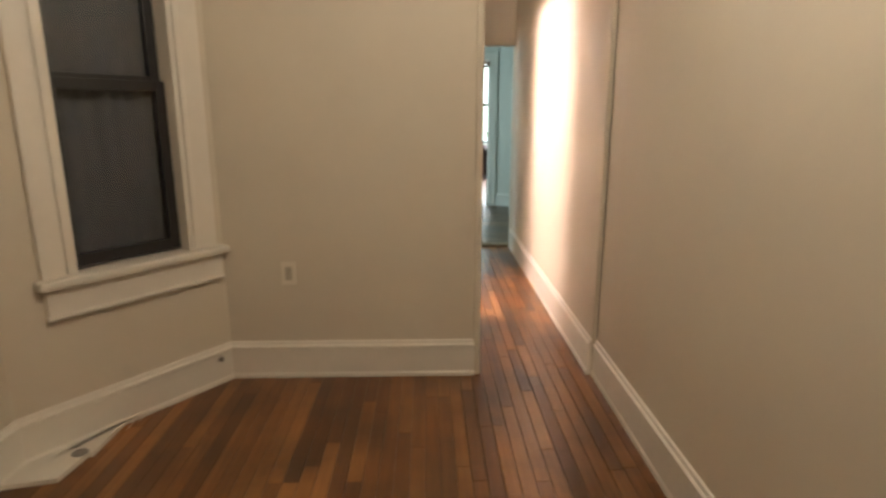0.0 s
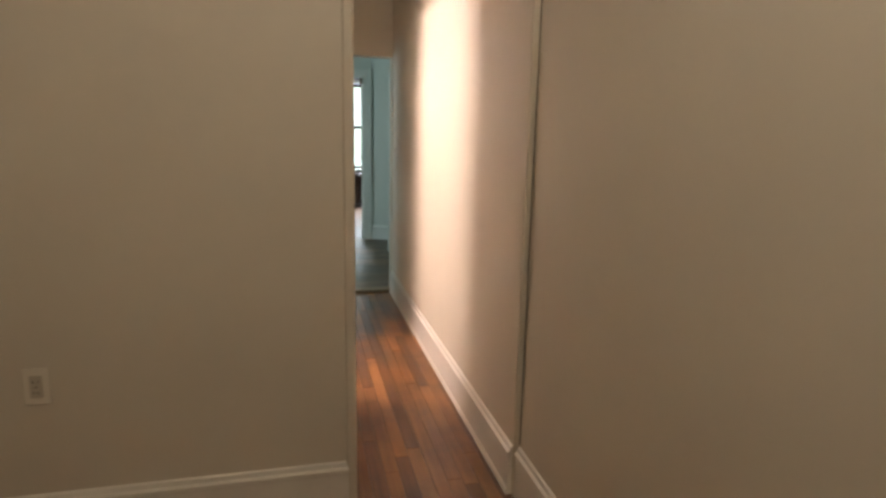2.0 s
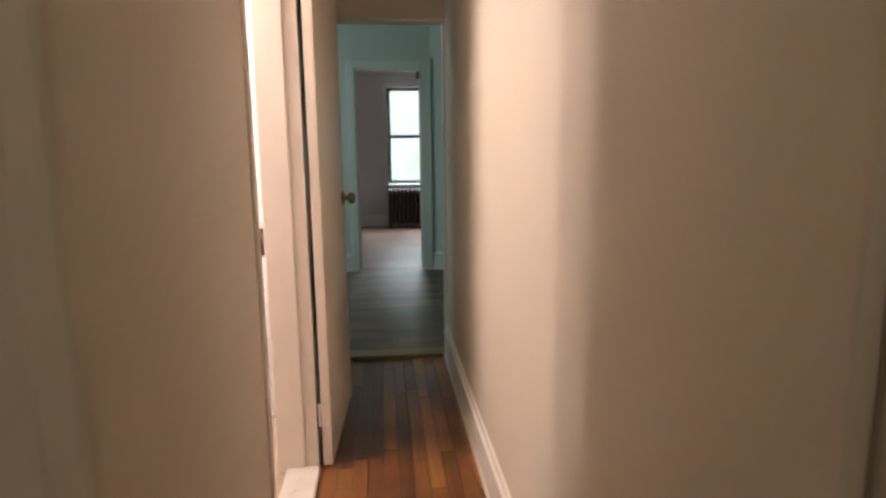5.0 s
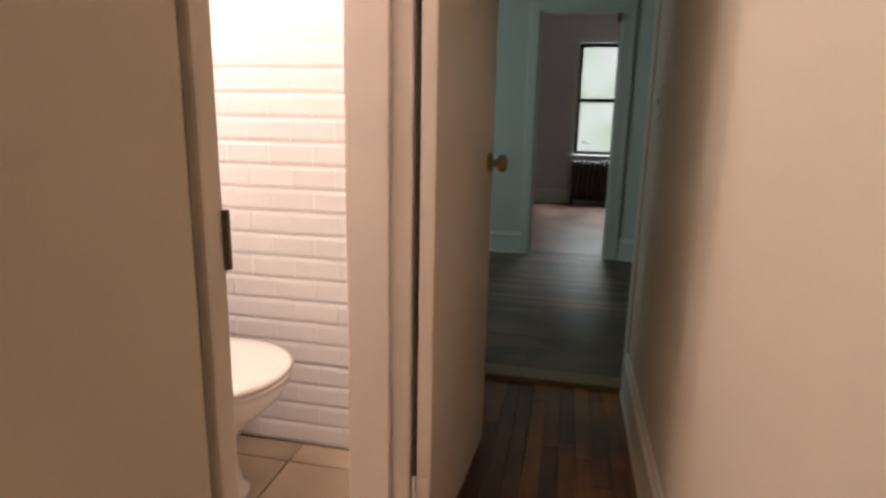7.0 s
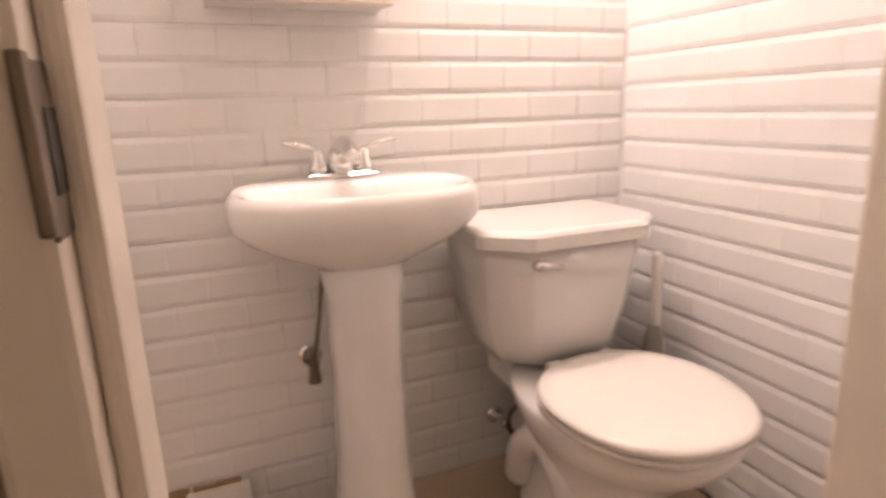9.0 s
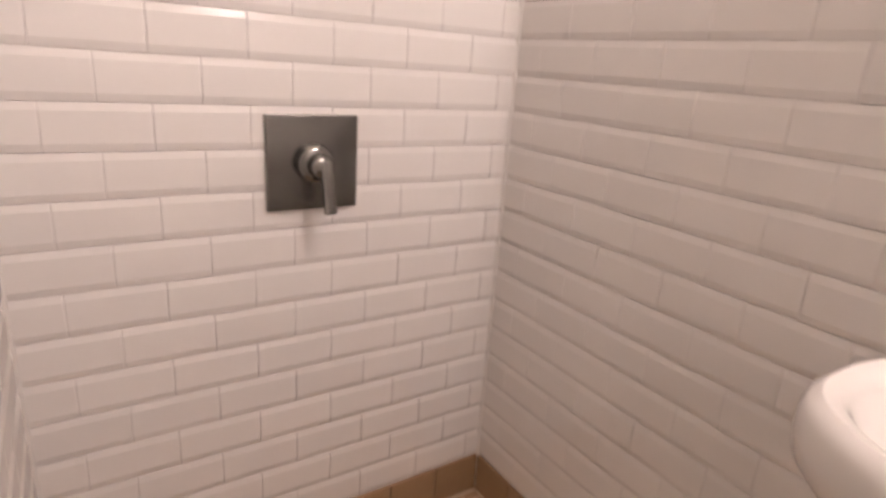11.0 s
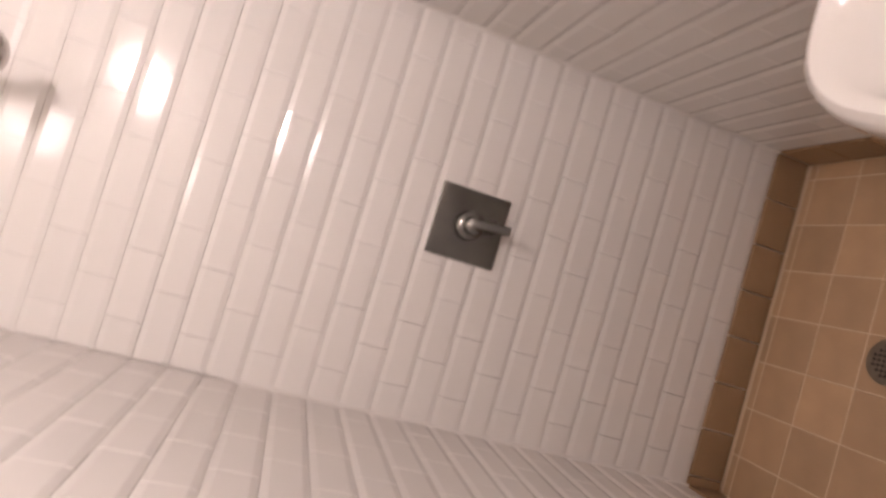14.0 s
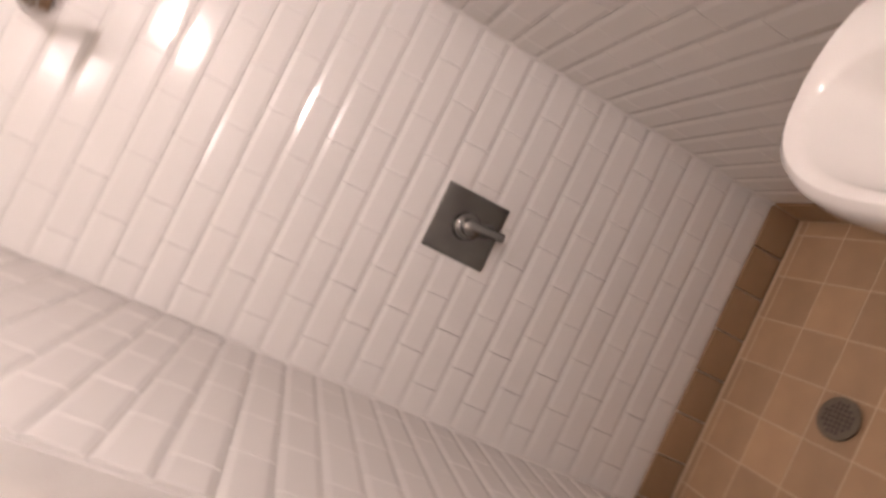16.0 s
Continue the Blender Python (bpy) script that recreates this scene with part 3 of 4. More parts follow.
for k, (at, c) in enumerate(((0.34, (0.42, 0.62, 0.42, 1)), (0.66, (0.82, 0.90, 1.0, 1)))):
    tint.color_ramp.elements[k].position, tint.color_ramp.elements[k].color = at, c
tint.color_ramp.elements.new(0.5).color = (0.62, 0.82, 0.80, 1)
hl.new(blobs.outputs["Fac"], tint.inputs[0])
hl.new(tint.outputs[0], hn["Principled BSDF"].inputs["Emission Color"])
setting("backdrop", box(-60, 60, 55, 55.2, -12, 45), DISTANCE_GLOW, "glowing backdrop with blurred pale greenery and sky", "backdrop")
BARK = material("bark", (0.11, 0.085, 0.06), 0.9, vary=0.3, scale=10)


def tree(x, y, height, seed):
    rnd = random.Random(seed)
    t = thing("tree", (x, y, -3.0), "leafy green garden tree behind the window", "tree", "garden trees")
    bm = tube([(0, 0, 0), (0.1, 0, height * .3), (0.0, 0.1, height * .6), (0.2, 0, height * .9)], [0.2, 0.15, 0.1, 0.03], 8)
    tips = []
    for k in range(14):
        z = height * (0.22 + 0.68 * k / 14)
        a, r = rnd.uniform(0, 6.28), height * rnd.uniform(0.18, 0.34) * (1.15 - k / 18)
        tip = Vector((math.cos(a) * r, math.sin(a) * r, z + rnd.uniform(.3, 1)))
        tube([(0.05, 0.02, z), tip * 0.5 + Vector((0, 0, z * .5 + .1)), tip], [0.06, 0.04, 0.015], 6, bm)
        tips += [tip, tip * 0.6 + Vector((0, 0, z * 0.4)), tip + Vector((0, 0, .5))]
    part("trunk", bm, BARK, t)
    bm = bmesh.new()
    for tip in tips:
        for k in range(20):
            c = tip + Vector((rnd.gauss(0, .45), rnd.gauss(0, .45), rnd.gauss(0, .4)))
            a, b = Vector((rnd.uniform(-1, 1), rnd.uniform(-1, 1), rnd.uniform(-.6, .6))).normalized() * .10, Vector((rnd.uniform(-1, 1), rnd.uniform(-1, 1), rnd.uniform(-1, 1))).normalized() * .06
            bm.faces.new([bm.verts.new(c + v) for v in (-a, b, a, -b)])
    part("crown", bm, LEAF, t)


tree(-3.2, 27.0, 8.5, 3)
tree(4.6, 30.0, 8.0, 5)

# ---- bathroom ----
XS, XH, YV, YT = -1.75, -0.806, 0.288, 2.17
setting("floor_bath", box(XS - 0.1, -0.66, YV - 0.1, YT + 0.1, -0.12, -0.015), BEIGE_GROUT, "beige stone-tiled bathroom floor", "floor")
setting("ceiling_bath", box(XS - 0.1, -0.72, YV - 0.1, YT + 0.1, 2.4, 2.5), CEIL, "plain bathroom ceiling", "ceiling")
T, CW, CH = 0.009, 0.150, 0.0747
BW0, BW1, BWZ0, BWZ1 = 1.70, 2.035, 1.30, 1.92
wall_sink = bmesh.new()
for a, b, z0, z1 in ((YV - .1, BW0, 0, 2.4), (BW1, YT + .1, 0, 2.4), (BW0, BW1, 0, BWZ0), (BW0, BW1, BWZ1, 2.4)):
    box(XS - 0.12, XS - T, a, b, z0, z1, bm=wall_sink)
wall_sink = setting("wall_bath_sink", wall_sink, GROUT, "white bevelled subway-tiled wall behind sink and toilet", "wall")
wall_valve = setting("wall_bath_shower", box(XS - T, -0.722, YV - 0.12, YV - T, 0, 2.4), GROUT, "white bevelled subway-tiled shower wall", "wall")
wall_end = setting("wall_bath_end", box(XS - T, -0.722, YT + T, YT + 0.12, 0, 2.4), GROUT, "white bevelled subway-tiled wall beside the toilet", "wall")
wall_side = setting("wall_bath_side", box(XH + T, -0.722, YV - T, 0.984, 0, 2.4), GROUT, "white bevelled subway-tiled wall beside the shower entry", "wall")
setting("wall_bath_side", box(-0.735, -0.722, D1 + 0.032, YT + T, 0, 2.4), BATHWALL, "painted bathroom wall behind the open doorway", "wall")
setting("wall_bath_side", box(-0.735, -0.722, 0.984, D1 + 0.032, 2.052, 2.4), BATHWALL, "painted wall above the bathroom doorway", "wall")
TOP = 18 * CH
setting("wall_bath_plaster", box(XS - T, XS - 0.002, 1.05, BW0, TOP, 2.4), BATHWALL, "off-white plaster above the tiles", "wall")
setting("wall_bath_plaster", box(XS - T, XS - 0.002, BW1, YT, TOP, 2.4), BATHWALL, "off-white plaster above the tiles", "wall")
setting("wall_bath_plaster", box(XS - T, XS - 0.002, BW0, BW1, BWZ1, 2.4), BATHWALL, "off-white plaster above the window", "wall")
setting("wall_bath_plaster", box(XS, -0.735, YT + 0.002, YT + T, TOP, 2.4), BATHWALL, "off-white plaster above the tiles", "wall")

# fittings of the shower
valve = thing("shower_valve", (-1.29, YV, 0.935), "square darkened chrome shower valve plate with a lever", "shower valve")
part("plate", box(-0.0865, 0.0865, 0, 0.010, -0.0865, 0.0865, 0.003), DARKCHROME, valve)
part("hub", tube([(0, 0.010, 0), (0, 0.030, 0), (0, 0.034, 0)], [0.036, 0.034, 0.026], 28), DARKCHROME, valve, "", True)
part("stem", tube([(0, 0.03, 0), (0, 0.058, 0), (0, 0.064, 0)], [0.022, 0.021, 0.016], 20), DARKCHROME, valve, "", True)
part("lever", moved(box(-0.011, 0.011, -0.008, 0.008, -0.085, 0.012, 0.005), pose(-0.004, 0.058, 0, 8, 4, 0)), DARKCHROME, valve, "chrome lever pointing down")
head = thing("wall_shower", (-1.305, YV, 1.985), "chrome shower head on a bent arm", "shower head")
part("flange", tube([(0, 0, 0), (0, 0.006, 0), (0, 0.014, 0)], [0.030, 0.030, 0.012], 22), CHROME, head, "", True)
part("arm", tube(smooth_path([(0, 0, 0), (0, 0.06, 0.012), (0, 0.11, 0.0), (0, 0.145, -0.04)], 6), 0.0105, 12), CHROME, head, "", True)
part("spray_head", tube([(0, 0.140, -0.033), (0, 0.152, -0.048), (0, 0.160, -0.058), (0, 0.182, -0.085), (0, 0.190, -0.095), (0, 0.193, -0.098)],
                        [0.013, 0.017, 0.016, 0.040, 0.042, 0.033], 24), CHROME, head, "", True)
drain = thing("shower_drain", (-1.257, 0.65, 0.034), "round dark metal grate drain in the shower floor", "drain")
part("rim", tube([(0, 0, 0), (0, 0, 0.004), (0, 0, 0.005)], [0.052, 0.052, 0.046], 30), STEEL, drain)
for i in range(-3, 4):
    for j in range(-3, 4):
        if i * i + j * j < 11:
            part("grate_hole", tube([(i * .011, j * .011, 0.0045), (i * .011, j * .011, 0.0058)], 0.0042, 6), HOLE, drain)
pan = setting("shower_floor", box(XS - T, XH + T, YV - T, 0.935, -0.011, 0.026), BEIGE_GROUT, "beige stone-tiled shower floor", "shower floor")
curb = thing("shower_curb", (-1.2, 0.99, 0), "low shower curb of white marble and beige tile", "curb", kind="structure")
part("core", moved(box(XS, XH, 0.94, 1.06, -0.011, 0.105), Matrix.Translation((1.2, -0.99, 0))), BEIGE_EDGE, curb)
part("capstone", moved(box(XS, XH, 0.93, 1.075, 0.105, 0.128, 0.006), Matrix.Translation((1.2, -0.99, 0))), MARBLE, curb, "white marble cap")

# pedestal sink
SY, SX = 1.341, XS
sink = thing("pedestal_sink", (SX, SY, 0), "white china pedestal sink standing against the tiled wall", "sink")
CXB = 0.212


def sring(z, back, frontx, half, power=2.4):
    """Ring of the basin; the rim falls a little from the wall towards the front."""
    out = []
    for x, y, h in ring(CXB, 0, z, back, frontx * (0.92 if frontx > 0 else 1), half * 1.05, power, 56):
        fall = 0.007 * max(0.0, min(1.0, (x - 0.12) / 0.25)) if z > 0.75 else 0.0
        out.append((x, y, h - fall))
    return out


bm = loft([sring(0.69, 0.085, 0.075, 0.082, 2.1), sring(0.705, 0.12, 0.095, 0.11, 2.1), sring(0.728, 0.165, 0.12, 0.165, 2.2), sring(0.758, 0.193, 0.138, 0.210, 2.3),
           sring(0.776, 0.203, 0.147, 0.229), sring(0.790, 0.208, 0.156, 0.241), sring(0.815, 0.210, 0.160, 0.245), sring(0.838, 0.209, 0.158, 0.243),
           sring(0.850, 0.206, 0.153, 0.238), sring(0.856, 0.200, 0.145, 0.230)], False)
part("basin", bm, CERAMIC, sink, "", True)
bm = loft([sring(0.856, 0.200, 0.145, 0.230), sring(0.854, 0.085, 0.135, 0.216), sring(0.846, 0.075, 0.128, 0.206), sring(0.80, 0.065, 0.110, 0.178, 2.3), sring(0.765, 0.045, 0.075, 0.115, 2.1), sring(0.735, 0.02, 0.02, 0.025, 2)], False)
bm.faces.new(bm.verts[-56:])
part("bowl", bm, CERAMIC, sink, "", True)
bm = loft([ring(0.19, 0, z, b, f, h * 0.88, p, 36) for z, b, f, h, p in ((0.0, .12, .14, .125, 3), (0.03, .12, .135, .12, 2.8), (0.07, .10, .115, .100, 2.6), (0.25, .085, .100, .090, 2.5), (0.45, .080, .098, .083, 2.5), (0.62, .085, .105, .088, 2.5), (0.70, .095, .115, .098, 2.4))])
part("pedestal", bm, CERAMIC, sink, "", True)
part("drain_ring", moved(tube([(0, 0, 0), (0, 0, 0.004)], [0.024, 0.020], 20), pose(CXB, 0, 0.731)), CHROME, sink)
faucet = thing("faucet", (XS + 0.066, SY + 0.002, 0.854), "chrome two-handle centerset faucet on the sink", "faucet")
part("base", box(-0.028, 0.028, -0.080, 0.080, 0, 0.014, 0.006, 3), CHROME, faucet)
part("spout", tube(smooth_path([(0, 0, 0.01), (0.005, 0, 0.05), (0.03, 0, 0.075), (0.075, 0, 0.072), (0.11, 0, 0.055)], 5), [0.024 - 0.010 * k / 20 for k in range(21)], 16), CHROME, faucet, "", True)
part("dome", tube([(0, 0, 0.012), (0, 0, 0.04), (0, 0, 0.062), (0, 0, 0.078), (0, 0, 0.084)], [0.030, 0.030, 0.026, 0.016, 0.004], 24), CHROME, faucet, "", True)
for s in (-1, 1):
    h = part("handle", tube([(0, s * .052, 0.012), (0, s * .052, 0.030), (0, s * .052, 0.036), (0, s * .052, 0.060), (0, s * .052, 0.068)], [0.021, 0.020, 0.015, 0.013, 0.005], 20), CHROME, faucet, "", True)
    part("lever", tube([(0, s * .052, 0.062), (0.004, s * .085, 0.076), (0.010, s * .125, 0.084)], [0.008, 0.0065, 0.005], 10), CHROME, h, "slim chrome lever", True)
sv = thing("sink_stop_valve", (XS, 1.246, 0.42), "tarnished metal stop valve on the wall behind the pedestal", "valve")
part("body", tube([(0, 0, 0), (0.05, 0, 0), (0.055, 0, 0)], [0.010, 0.010, 0.014], 12), STEEL, sv)
part("hose", tube(smooth_path([(0.05, 0, 0), (0.055, 0.012, 0.06), (0.06, 0.03, 0.18), (0.06, 0.05, 0.32)], 6), 0.006, 8), PIPE, sv, "", True)
part("handle", tube([(0.05, 0, -0.012), (0.05, 0, -0.05)], [0.012, 0.016], 10), STEEL, sv)
part("escutcheon", tube([(0.001, 0, 0), (0.006, 0, 0)], [0.028, 0.022], 18), CHROME, sv)

# toilet
TY = 1.815
toilet = thing("toilet", (XS, TY, 0), "white two-piece toilet with a closed lid", "toilet")


def tank_ring(z, x0, x1, half, cut):
    """Plan of tank and lid: straight sides, front corners cut off at a slant."""
    side = [(x0, half - 0.012), (x0 + 0.012, half), (x1 - cut - 0.012, half), (x1 - cut + 0.006, half - 0.008), (x1 - 0.012, half - cut + 0.004), (x1, half - cut - 0.016)]
    return [(x, y, z) for x, y in side] + [(x, -y, z) for x, y in reversed(side)]


bm = loft([tank_ring(z, a, b, h, c) for z, a, b, h, c in ((0.392, .09, .25, .125, .05), (0.405, .07, .275, .155, .06), (0.45, .05, .298, .180, .07), (0.53, .038, .315, .199, .075), (0.62, .032, .325, .210, .075), (0.700, .03, .330, .216, .075))])
bmesh.ops.bevel(bm, geom=[e for e in bm.edges if abs(e.verts[0].co.z - e.verts[1].co.z) > 0.02], offset=0.006, segments=2, affect="EDGES")
part("tank", bm, CERAMIC, toilet, "", True)
bm = loft([tank_ring(z, a, b, h, c) for z, a, b, h, c in ((0.700, .022, .344, .229, .08), (0.703, .016, .351, .236, .08), (0.732, .016, .351, .236, .08), (0.740, .022, .345, .230, .08), (0.743, .034, .333, .218, .078))])
part("tank_lid", bm, CERAMIC, toilet)
part("flush_lever", moved(tube([(0, 0, 0), (0.012, 0, 0), (0.016, 0.016, 0), (0.018, 0.055, -0.006)], [0.012, 0.012, 0.008, 0.006], 12), pose(0.328, -0.125, 0.668)), CHROME, toilet, "chrome flush lever", True)


def egg(z, x0, x1, half, power=2.15, mid=0.46):
    x0, x1 = 0.325 + (x0 - 0.275) * 0.8 if x0 > 0.25 else x0, x1 - 0.012
    half *= 1.05
    c = x0 + (x1 - x0) * mid
    return ring(c, 0, z, c - x0, x1 - c, half, power, 56)


bm = loft([egg(0.0, .16, .60, .115, 3), egg(0.03, .16, .60, .112, 3), egg(0.05, .17, .585, .095, 2.8), egg(0.16, .19, .57, .092, 2.4), egg(0.24, .19, .60, .115, 2.3),
           egg(0.31, .19, .68, .16), egg(0.355, .18, .725, .180), egg(0.385, .17, .738, .186), egg(0.398, .17, .735, .183)])
part("bowl", bm, CERAMIC, toilet, "", True)
part("rear_deck", box(0.05, 0.32, -0.115, 0.115, 0.30, 0.398, 0.03, 4), CERAMIC, toilet)
for s in (-1, 1):
    part("trapway_bulge", tube(smooth_path([(0.17, s * .075, 0.06), (0.22, s * .085, 0.17), (0.31, s * .08, 0.23), (0.40, s * .078, 0.16), (0.42, s * .07, 0.06)], 6), 0.045, 12), CERAMIC, toilet, "", True)
    part("foot_pad", moved(tube([(0, 0, 0), (0, 0, 0.018), (0, 0, 0.026)], [0.05, 0.045, 0.03], 20), pose(0.33, s * 0.115, 0)), CERAMIC, toilet, "", True)
    part("bolt", moved(tube([(0, 0, 0), (0, 0, 0.012), (0, 0, 0.016)], [0.012, 0.011, 0.006], 12), pose(0.33, s * 0.125, 0.025)), STEEL, toilet, "tarnished floor bolt", True)
part("seat", loft([egg(0.398, .285, .728, .172), egg(0.404, .285, .728, .172), egg(0.405, .272, .747, .188), egg(0.415, .272, .747, .188), egg(0.417, .280, .735, .176)]), PLASTIC, toilet, "", True)
part("lid", loft([egg(0.4165, .285, .730, .173), egg(0.422, .285, .730, .173), egg(0.423, .268, .750, .190), egg(0.434, .268, .750, .190), egg(0.440, .276, .742, .182), egg(0.443, .31, .70, .145)]), PLASTIC, toilet, "closed white lid", True)
for s in (-1, 1):
    part("seat_hinge", box(0.305, 0.345, s * .07 - .02, s * .07 + .02, 0.398, 0.43, 0.006), PLASTIC, toilet)
tv = thing("toilet_stop_valve", (XS, 1.755, 0.135), "tarnished stop valve and hose under the toilet tank", "valve")
part("escutcheon", tube([(0.001, 0, 0), (0.006, 0, 0)], [0.026, 0.020], 18), CHROME, tv)
part("body", tube([(0, 0, 0), (0.055, 0, 0), (0.06, 0, 0)], [0.008, 0.008, 0.010], 12), CHROME, tv)
part("handle", tube([(0.055, 0, 0), (0.072, 0, 0)], [0.006, 0.009], 10), CHROME, tv)
part("hose", tube(smooth_path([(0.055, 0.0, 0.0), (0.075, 0.022, -0.028), (0.082, 0.004, -0.01), (0.085, 0.0, 0.04), (0.09, 0.03, 0.075), (0.095, 0.066, 0.10), (0.10, 0.058, 0.13), (0.10, 0.025, 0.155), (0.105, 0.012, 0.185), (0.11, 0.0, 0.27)], 6), 0.0065, 8), PIPE, tv, "dark braided hose in an S bend", True)
brush = thing("toilet_brush", (XS + 0.25, 2.09, 0), "white-handled toilet brush in a grey holder beside the tank", "toilet brush")
part("holder", tube([(0, 0, 0), (0, 0, 0.01), (0, 0, 0.30), (0, 0, 0.40), (0, 0, 0.44)], [0.034, 0.034, 0.030, 0.026, 0.014], 20), RUBBER, brush, "grey plastic holder", True)
part("handle", tube([(0, 0, 0.43), (0, 0, 0.445), (0, 0, 0.62), (0, 0, 0.635)], [0.010, 0.014, 0.014, 0.008], 14), PLASTIC, brush, "white handle", True)

cab = thing("medicine_cabinet", (XS, 1.28, 1.215), "white mirrored medicine cabinet over the sink", "cabinet")
part("body", box(0, 0.10, -0.185, 0.185, 0, 0.66, 0.004), BATHWALL, cab)
dr = part("door", box(0.10, 0.118, -0.188, 0.188, -0.003, 0.663, 0.004), JAMB, cab, "white-framed mirror door")
part("mirror", box(0.118, 0.1195, -0.155, 0.155, 0.032, 0.63), MIRROR, dr, "mirror glass")
bw = thing("window_3", (XS, (BW0 + BW1) / 2, BWZ0), "small black-framed bathroom window above the toilet", "window", kind="structure")


def bw_part(name, args, mat, label=""):
    return part(name, moved(box(*args, 0.002), Matrix.Translation(bw.location).inverted()), mat, bw, label)


bw_part("sash", (XS - 0.05, XS - 0.012, BW0, BW0 + 0.04, BWZ0, BWZ1), BLACK)
bw_part("sash", (XS - 0.05, XS - 0.012, BW1 - 0.04, BW1, BWZ0, BWZ1), BLACK)
bw_part("sash_rail", (XS - 0.05, XS - 0.012, BW0 + 0.04, BW1 - 0.04, BWZ0, BWZ0 + 0.045), BLACK)
bw_part("sash_rail", (XS - 0.05, XS - 0.012, BW0 + 0.04, BW1 - 0.04, BWZ1 - 0.045, BWZ1), BLACK)
bw_part("pane", (XS - 0.034, XS - 0.030, BW0 + 0.04, BW1 - 0.04, BWZ0 + 0.045, BWZ1 - 0.045), PANE, "dark glass")
# dark sheet added behind the clear pane so that it looks dark
bw_part("screen", (XS - 0.10, XS - 0.09, BW0, BW1, BWZ0, BWZ1), DARK_SHEET, "dark sheet added outside the glass")
vl = thing("vanity_light", (XS, 1.53, 2.055), "chrome vanity light bar with two glass globes over the cabinet", "wall light")
part("bar", box(0, 0.035, -0.25, 0.25, -0.05, 0.05, 0.008), CHROME, vl)
for dy in (-0.13, 0.13):
    cup = part("cup", tube([(0.035, dy, 0), (0.10, dy, -0.002), (0.115, dy, -0.004)], [0.022, 0.024, 0.030], 18), CHROME, vl, "", True)
    part("bulb_neck", tube([(0.115, dy, -0.004), (0.128, dy, -0.006)], [0.020, 0.026], 16), LAMPGLASS, vl, "glowing glass neck", True)

# unseen holder made up to go with the bathroom fill lamp
bl = thing("ceiling_light", (-1.25, 1.40, 2.4), "assumed white porcelain ceiling holder, out of view, at the added fill lamp", "ceiling light")
part("holder", tube([(0, 0, 0), (0, 0, -0.006)], [0.06, 0.055], 24), CERAMIC, bl, "", True)

# ---- pieces: tiles, strips ----
TONE = random.Random(11)


@functools.lru_cache(None)
def bevel_tile(w, h):
    """A bevelled glazed tile lying in local x (along) and z (up), its face towards -y."""
    j, b, d, k = 0.0005, 0.013, T, 0.0012
    side = ((j, 0.0), (j, 0.0062), (b, d), (h - b, d), (h - j, 0.0062), (h - j, 0.0))
    bm = bmesh.new()
    cuts = ((0.0002, k), (k + 0.0002, 0.0), (w - k - 0.0002, 0.0), (w - 0.0002, k))
    rows = [[bm.verts.new((x, -max(0.0, y - low), z)) for z, y in side] for x, low in cuts]
    for r, q in zip(rows, rows[1:]):
        for i in range(5):
            bm.faces.new((r[i], r[i + 1], q[i + 1], q[i]))
    bm.faces.new(rows[0])
    bm.faces.new(rows[-1])
    return finish("tile", bm, TILE)


def tile_wall(parent, origin, angle, length, z0, rows, first_row=0, skip=None):
    """Courses in running bond, along local x from origin turned by angle; tiles face local -y."""
    m = Matrix.Translation(origin) @ Matrix.Rotation(radians(angle), 4, "Z")
    for r in range(first_row, rows):
        x = -CW / 2 if r % 2 else 0.0
        while x < length - 0.012:
            a, b = max(0.0, x), min(length, x + CW)
            z = z0 + r * CH
            if b - a > 0.012 and not (skip and skip(a, b, z)):
                ob = new("tile", bevel_tile(round(b - a, 4), CH))
                ob.parent = parent
                ob.matrix_basis = m @ Matrix.Translation((a, 0, z)) @ pose(0, 0, 0, TONE.uniform(-.45, .45), 0, TONE.uniform(-.2, .2))
            x += CW


ZB = 0.138


def off_window(a, b, z):
    y = YV + a
    if z > TOP - 0.01 and y > 1.04:
        return True
    return z + CH > BWZ0 + 0.02 and y + (b - a) > BW0 and y < BW1


# sink wall faces +x: local x runs along +y
tile_wall(wall_sink, (XS - T, YV, 0), 90, YT - YV, ZB - 2 * CH, 32, 0, lambda a, b, z: z < ZB - 0.001 and a < 0.74 or z < -0.02 or off_window(a, b, z))
tile_wall(wall_valve, (XH, YV - T, 0), 180, XH - XS, ZB, 29)
tile_wall(wall_end, (XS, YT + T, 0), 0, -0.735 - XS, 0.0, 18)
tile_wall(wall_side, (XH + T, 0.98, 0), -90, 0.98 - YV, ZB, 29)


@functools.lru_cache(None)
def slab(w, l, h, name, b, mat):
    return finish(name, box(-w / 2, w / 2, -l / 2, l / 2, 0, h, b, 1), mat)


def lay(parent, name, cx, cy, z, w, l, h, mat, turn=0, b=0.0015):
    ob = new(name, slab(round(w, 3), round(l, 3), h, name, b, mat))
    ob.parent = parent
    ob.matrix_basis = pose(cx, cy, z, TONE.uniform(-.06, .06), TONE.uniform(-.12, .12), turn)


# shower pan: floor tiles and the darker base course
S = 0.131
for i in range(8):
    for j in range(6):
        x0, x1 = max(XS, XS + 0.045 + (i - 1) * S), min(XS + 0.045 + i * S, XH)
        y0, y1 = max(YV + 0.008, YV + 0.030 + (j - 1) * S), min(YV + 0.030 + j * S, 0.94)
        if x1 - x0 > .02 and y1 - y0 > .02:
            lay(pan, "tile", (x0 + x1) / 2, (y0 + y1) / 2, 0.0195, x1 - x0 - 0.0032, y1 - y0 - 0.0032, 0.008, BEIGE)
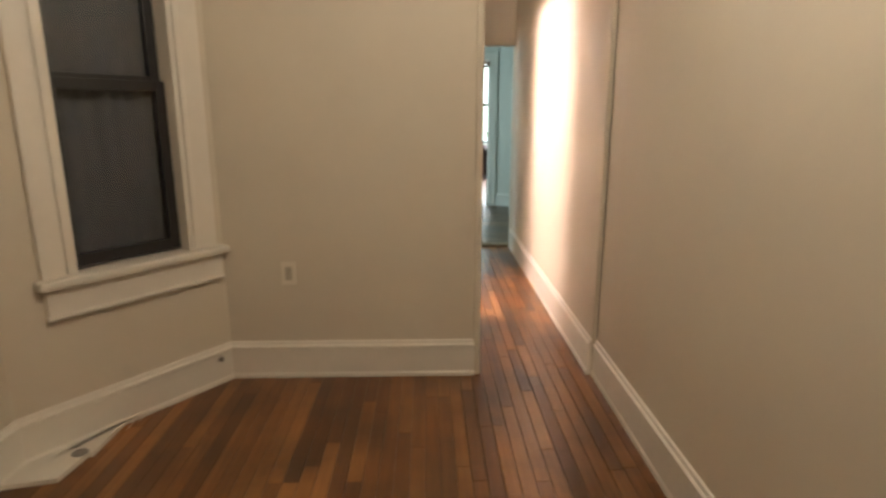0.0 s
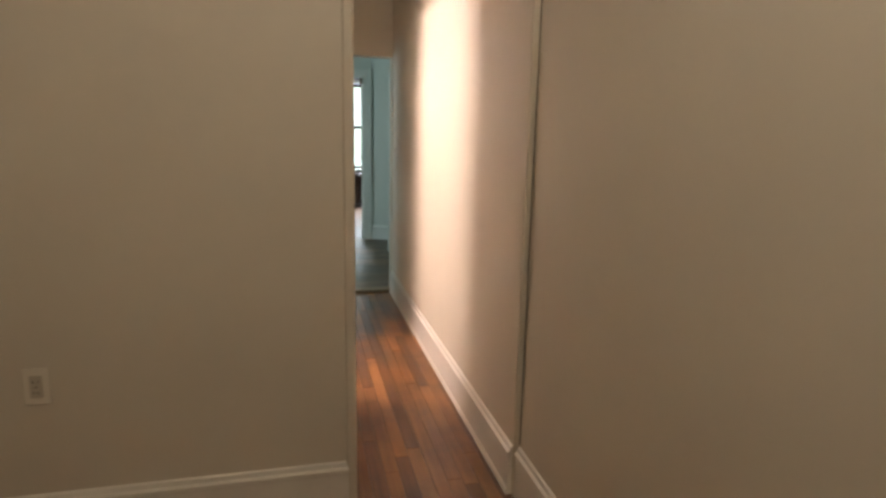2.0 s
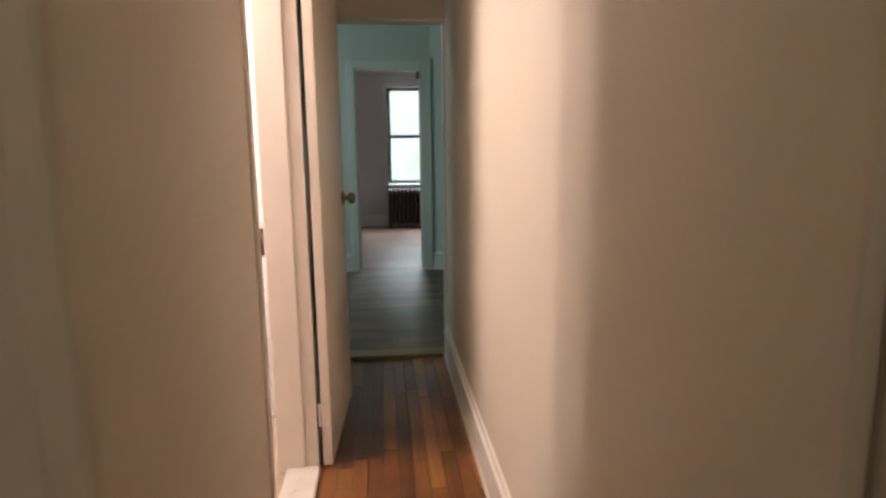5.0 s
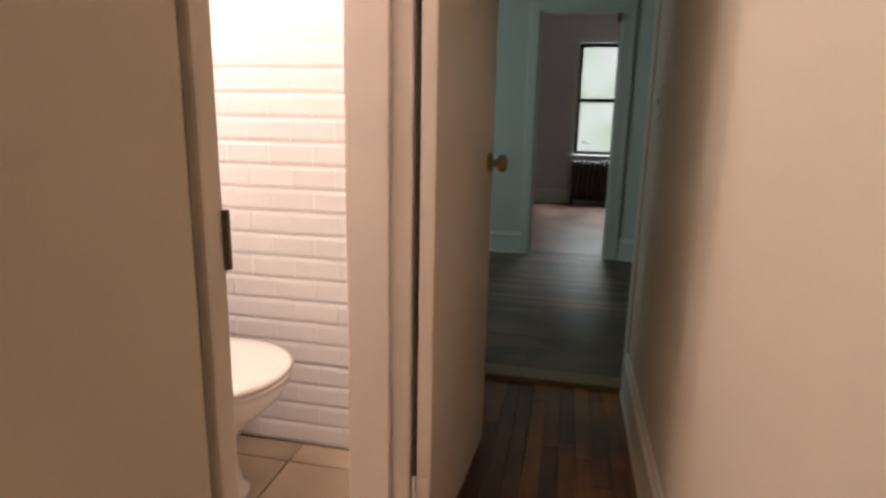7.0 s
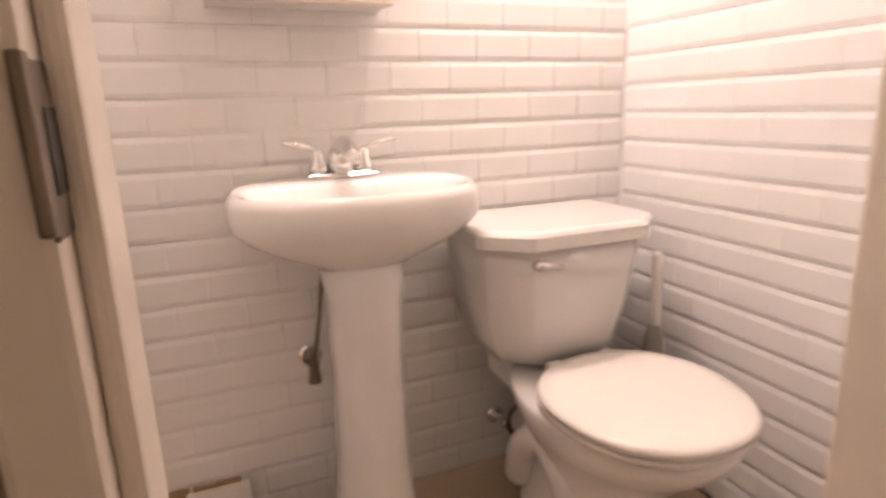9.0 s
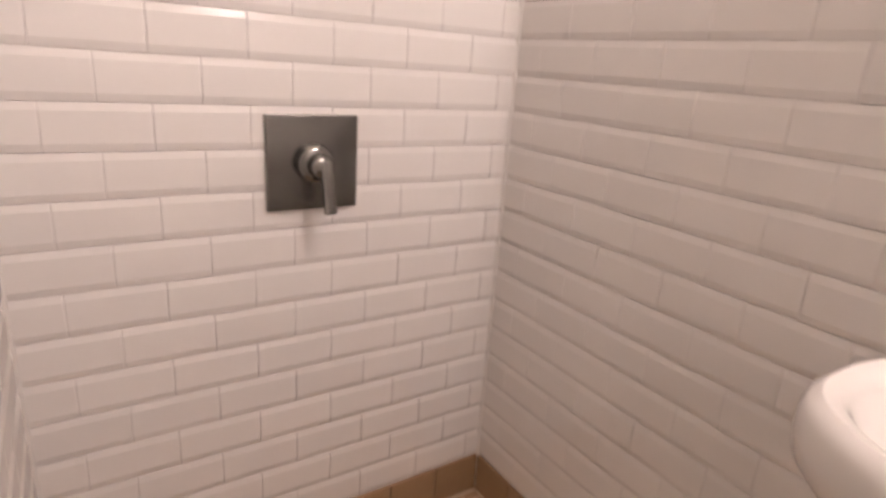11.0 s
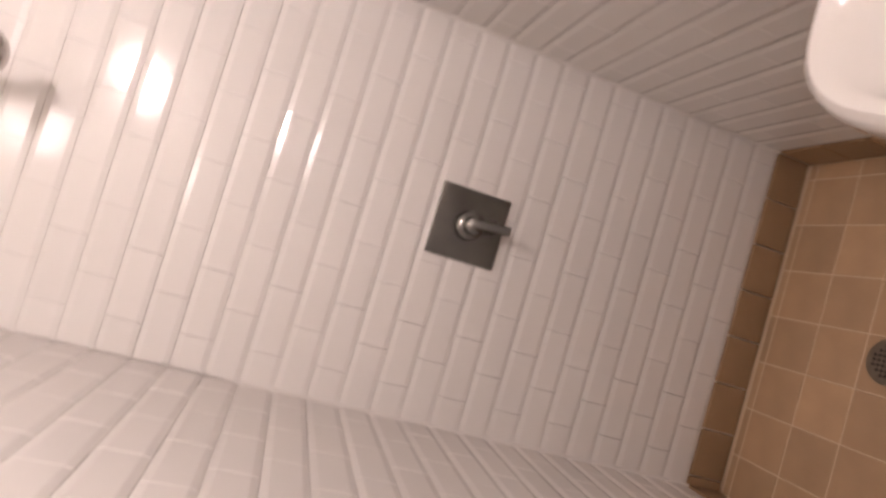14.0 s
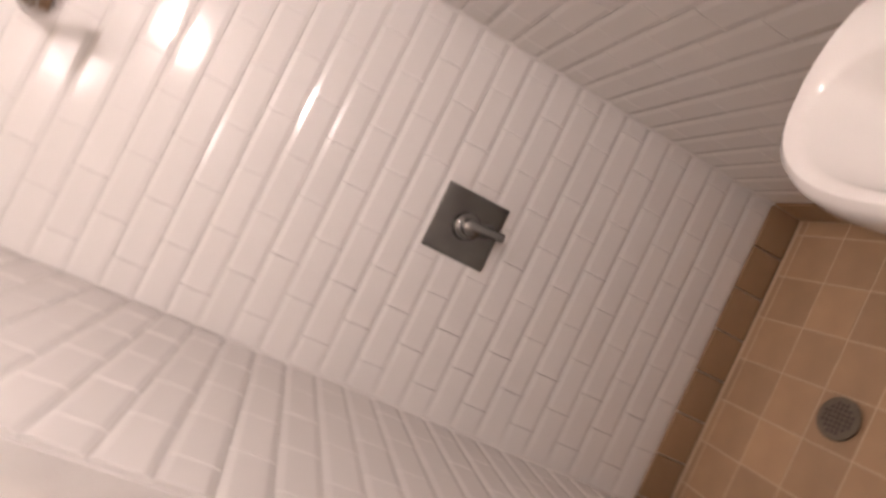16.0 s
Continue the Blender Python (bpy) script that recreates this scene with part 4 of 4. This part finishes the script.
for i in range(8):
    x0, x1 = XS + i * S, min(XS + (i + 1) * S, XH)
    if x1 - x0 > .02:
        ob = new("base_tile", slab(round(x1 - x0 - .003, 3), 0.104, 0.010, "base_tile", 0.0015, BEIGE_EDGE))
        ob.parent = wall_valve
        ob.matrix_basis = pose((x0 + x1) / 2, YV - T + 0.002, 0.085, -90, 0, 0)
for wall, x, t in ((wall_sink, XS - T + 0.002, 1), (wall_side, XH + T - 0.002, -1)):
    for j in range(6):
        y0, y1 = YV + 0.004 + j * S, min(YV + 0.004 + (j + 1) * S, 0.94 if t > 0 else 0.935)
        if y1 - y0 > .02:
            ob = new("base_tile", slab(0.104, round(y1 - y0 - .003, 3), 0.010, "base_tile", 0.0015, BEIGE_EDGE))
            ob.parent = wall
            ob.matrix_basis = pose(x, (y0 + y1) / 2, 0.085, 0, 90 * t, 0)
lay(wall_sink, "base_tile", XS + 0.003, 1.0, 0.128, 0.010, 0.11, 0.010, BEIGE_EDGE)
for x, y, dx, dy, z0 in ((XS, YV, 1, 1, ZB), (XS, YT, 1, -1, 0.0), (XH, YV, -1, 1, ZB)):
    setting("trim", prism([(x - dx * 0.004, y - dy * 0.004), (x + dx * 0.0045, y - dy * 0.004), (x + dx * 0.0035, y + dy * 0.0035), (x - dx * 0.004, y + dy * 0.0045)], z0, 1.34), TILE, "white caulk line in the tiled corner", "caulk")
bath_floor = bpy.data.objects["floor_bath"]
for i in range(4):
    for j in range(5):
        x0, x1 = XS + i * .305, min(XS + (i + 1) * .305, -0.74)
        y0, y1 = 1.037 + (j - 0.65) * .305, min(1.037 + (j + 0.35) * .305, YT)
        y0 = max(y0, 1.062)
        if x1 - x0 > .02 and y1 - y0 > .02:
            lay(bath_floor, "tile", (x0 + x1) / 2, (y0 + y1) / 2, -0.010, x1 - x0 - 0.004, y1 - y0 - 0.004, 0.009, BATHTILE)


def strips(parent, x0, x1, y0, y1, along_y, mat, lo, hi, top=0.0, w=0.0572):
    """Floor strips of random length; the last strip of a row is cut to the wall."""
    a0, a1, b0, b1 = (x0, x1, y0, y1) if along_y else (y0, y1, x0, x1)
    a = a0
    while a < a1 - 0.01:
        ww = min(w, a1 - a)
        b = b0 - TONE.uniform(0, 0.4)
        while b < b1 - 0.01:
            n = round(TONE.uniform(lo, hi) / 0.1) * 0.1
            s, e = max(b, b0), min(b + n, b1)
            if e - s > 0.03:
                cx, cy = (a + ww / 2, (s + e) / 2) if along_y else ((s + e) / 2, a + ww / 2)
                lay(parent, "floor_strip", cx, cy, top - 0.013, ww - 0.0012, e - s - 0.001, 0.013, mat, 0 if along_y else 90, 0.0012)
            b += n
        a += w


strips(floor_slab, -0.66, 0.01, -1.75, 2.875, True, OAK, 0.4, 1.3)
strips(floor_slab, -2.3748, -0.66, -1.75, 0.0, True, OAK, 0.5, 1.3)
rest = bmesh.new()
for k in range(42):
    x = -2.35 + k * .0572
    for s, e in ((-4.5, -3.4), (-3.4, -2.5), (-2.5, -1.752)):
        box(x, x + .056, s, e - .001, -0.013, 0, bm=rest)
tagged(part("floor_strips", rest, OAK, floor_slab, "oak strips behind the start of the walk"), kind="stuff")
strips(bpy.data.objects["floor_middle"], -1.0, 0.75, 2.985, 5.6, False, OAK2, 0.7, 1.6, 0.008)
for a, b in ((-2.6, -1.0), (0.75, 1.6)):
    setting("floor_middle_edge", box(a, b, 2.99, 5.6, -0.006, 0.007), OAK2, "grey-brown oak floor", "floor")
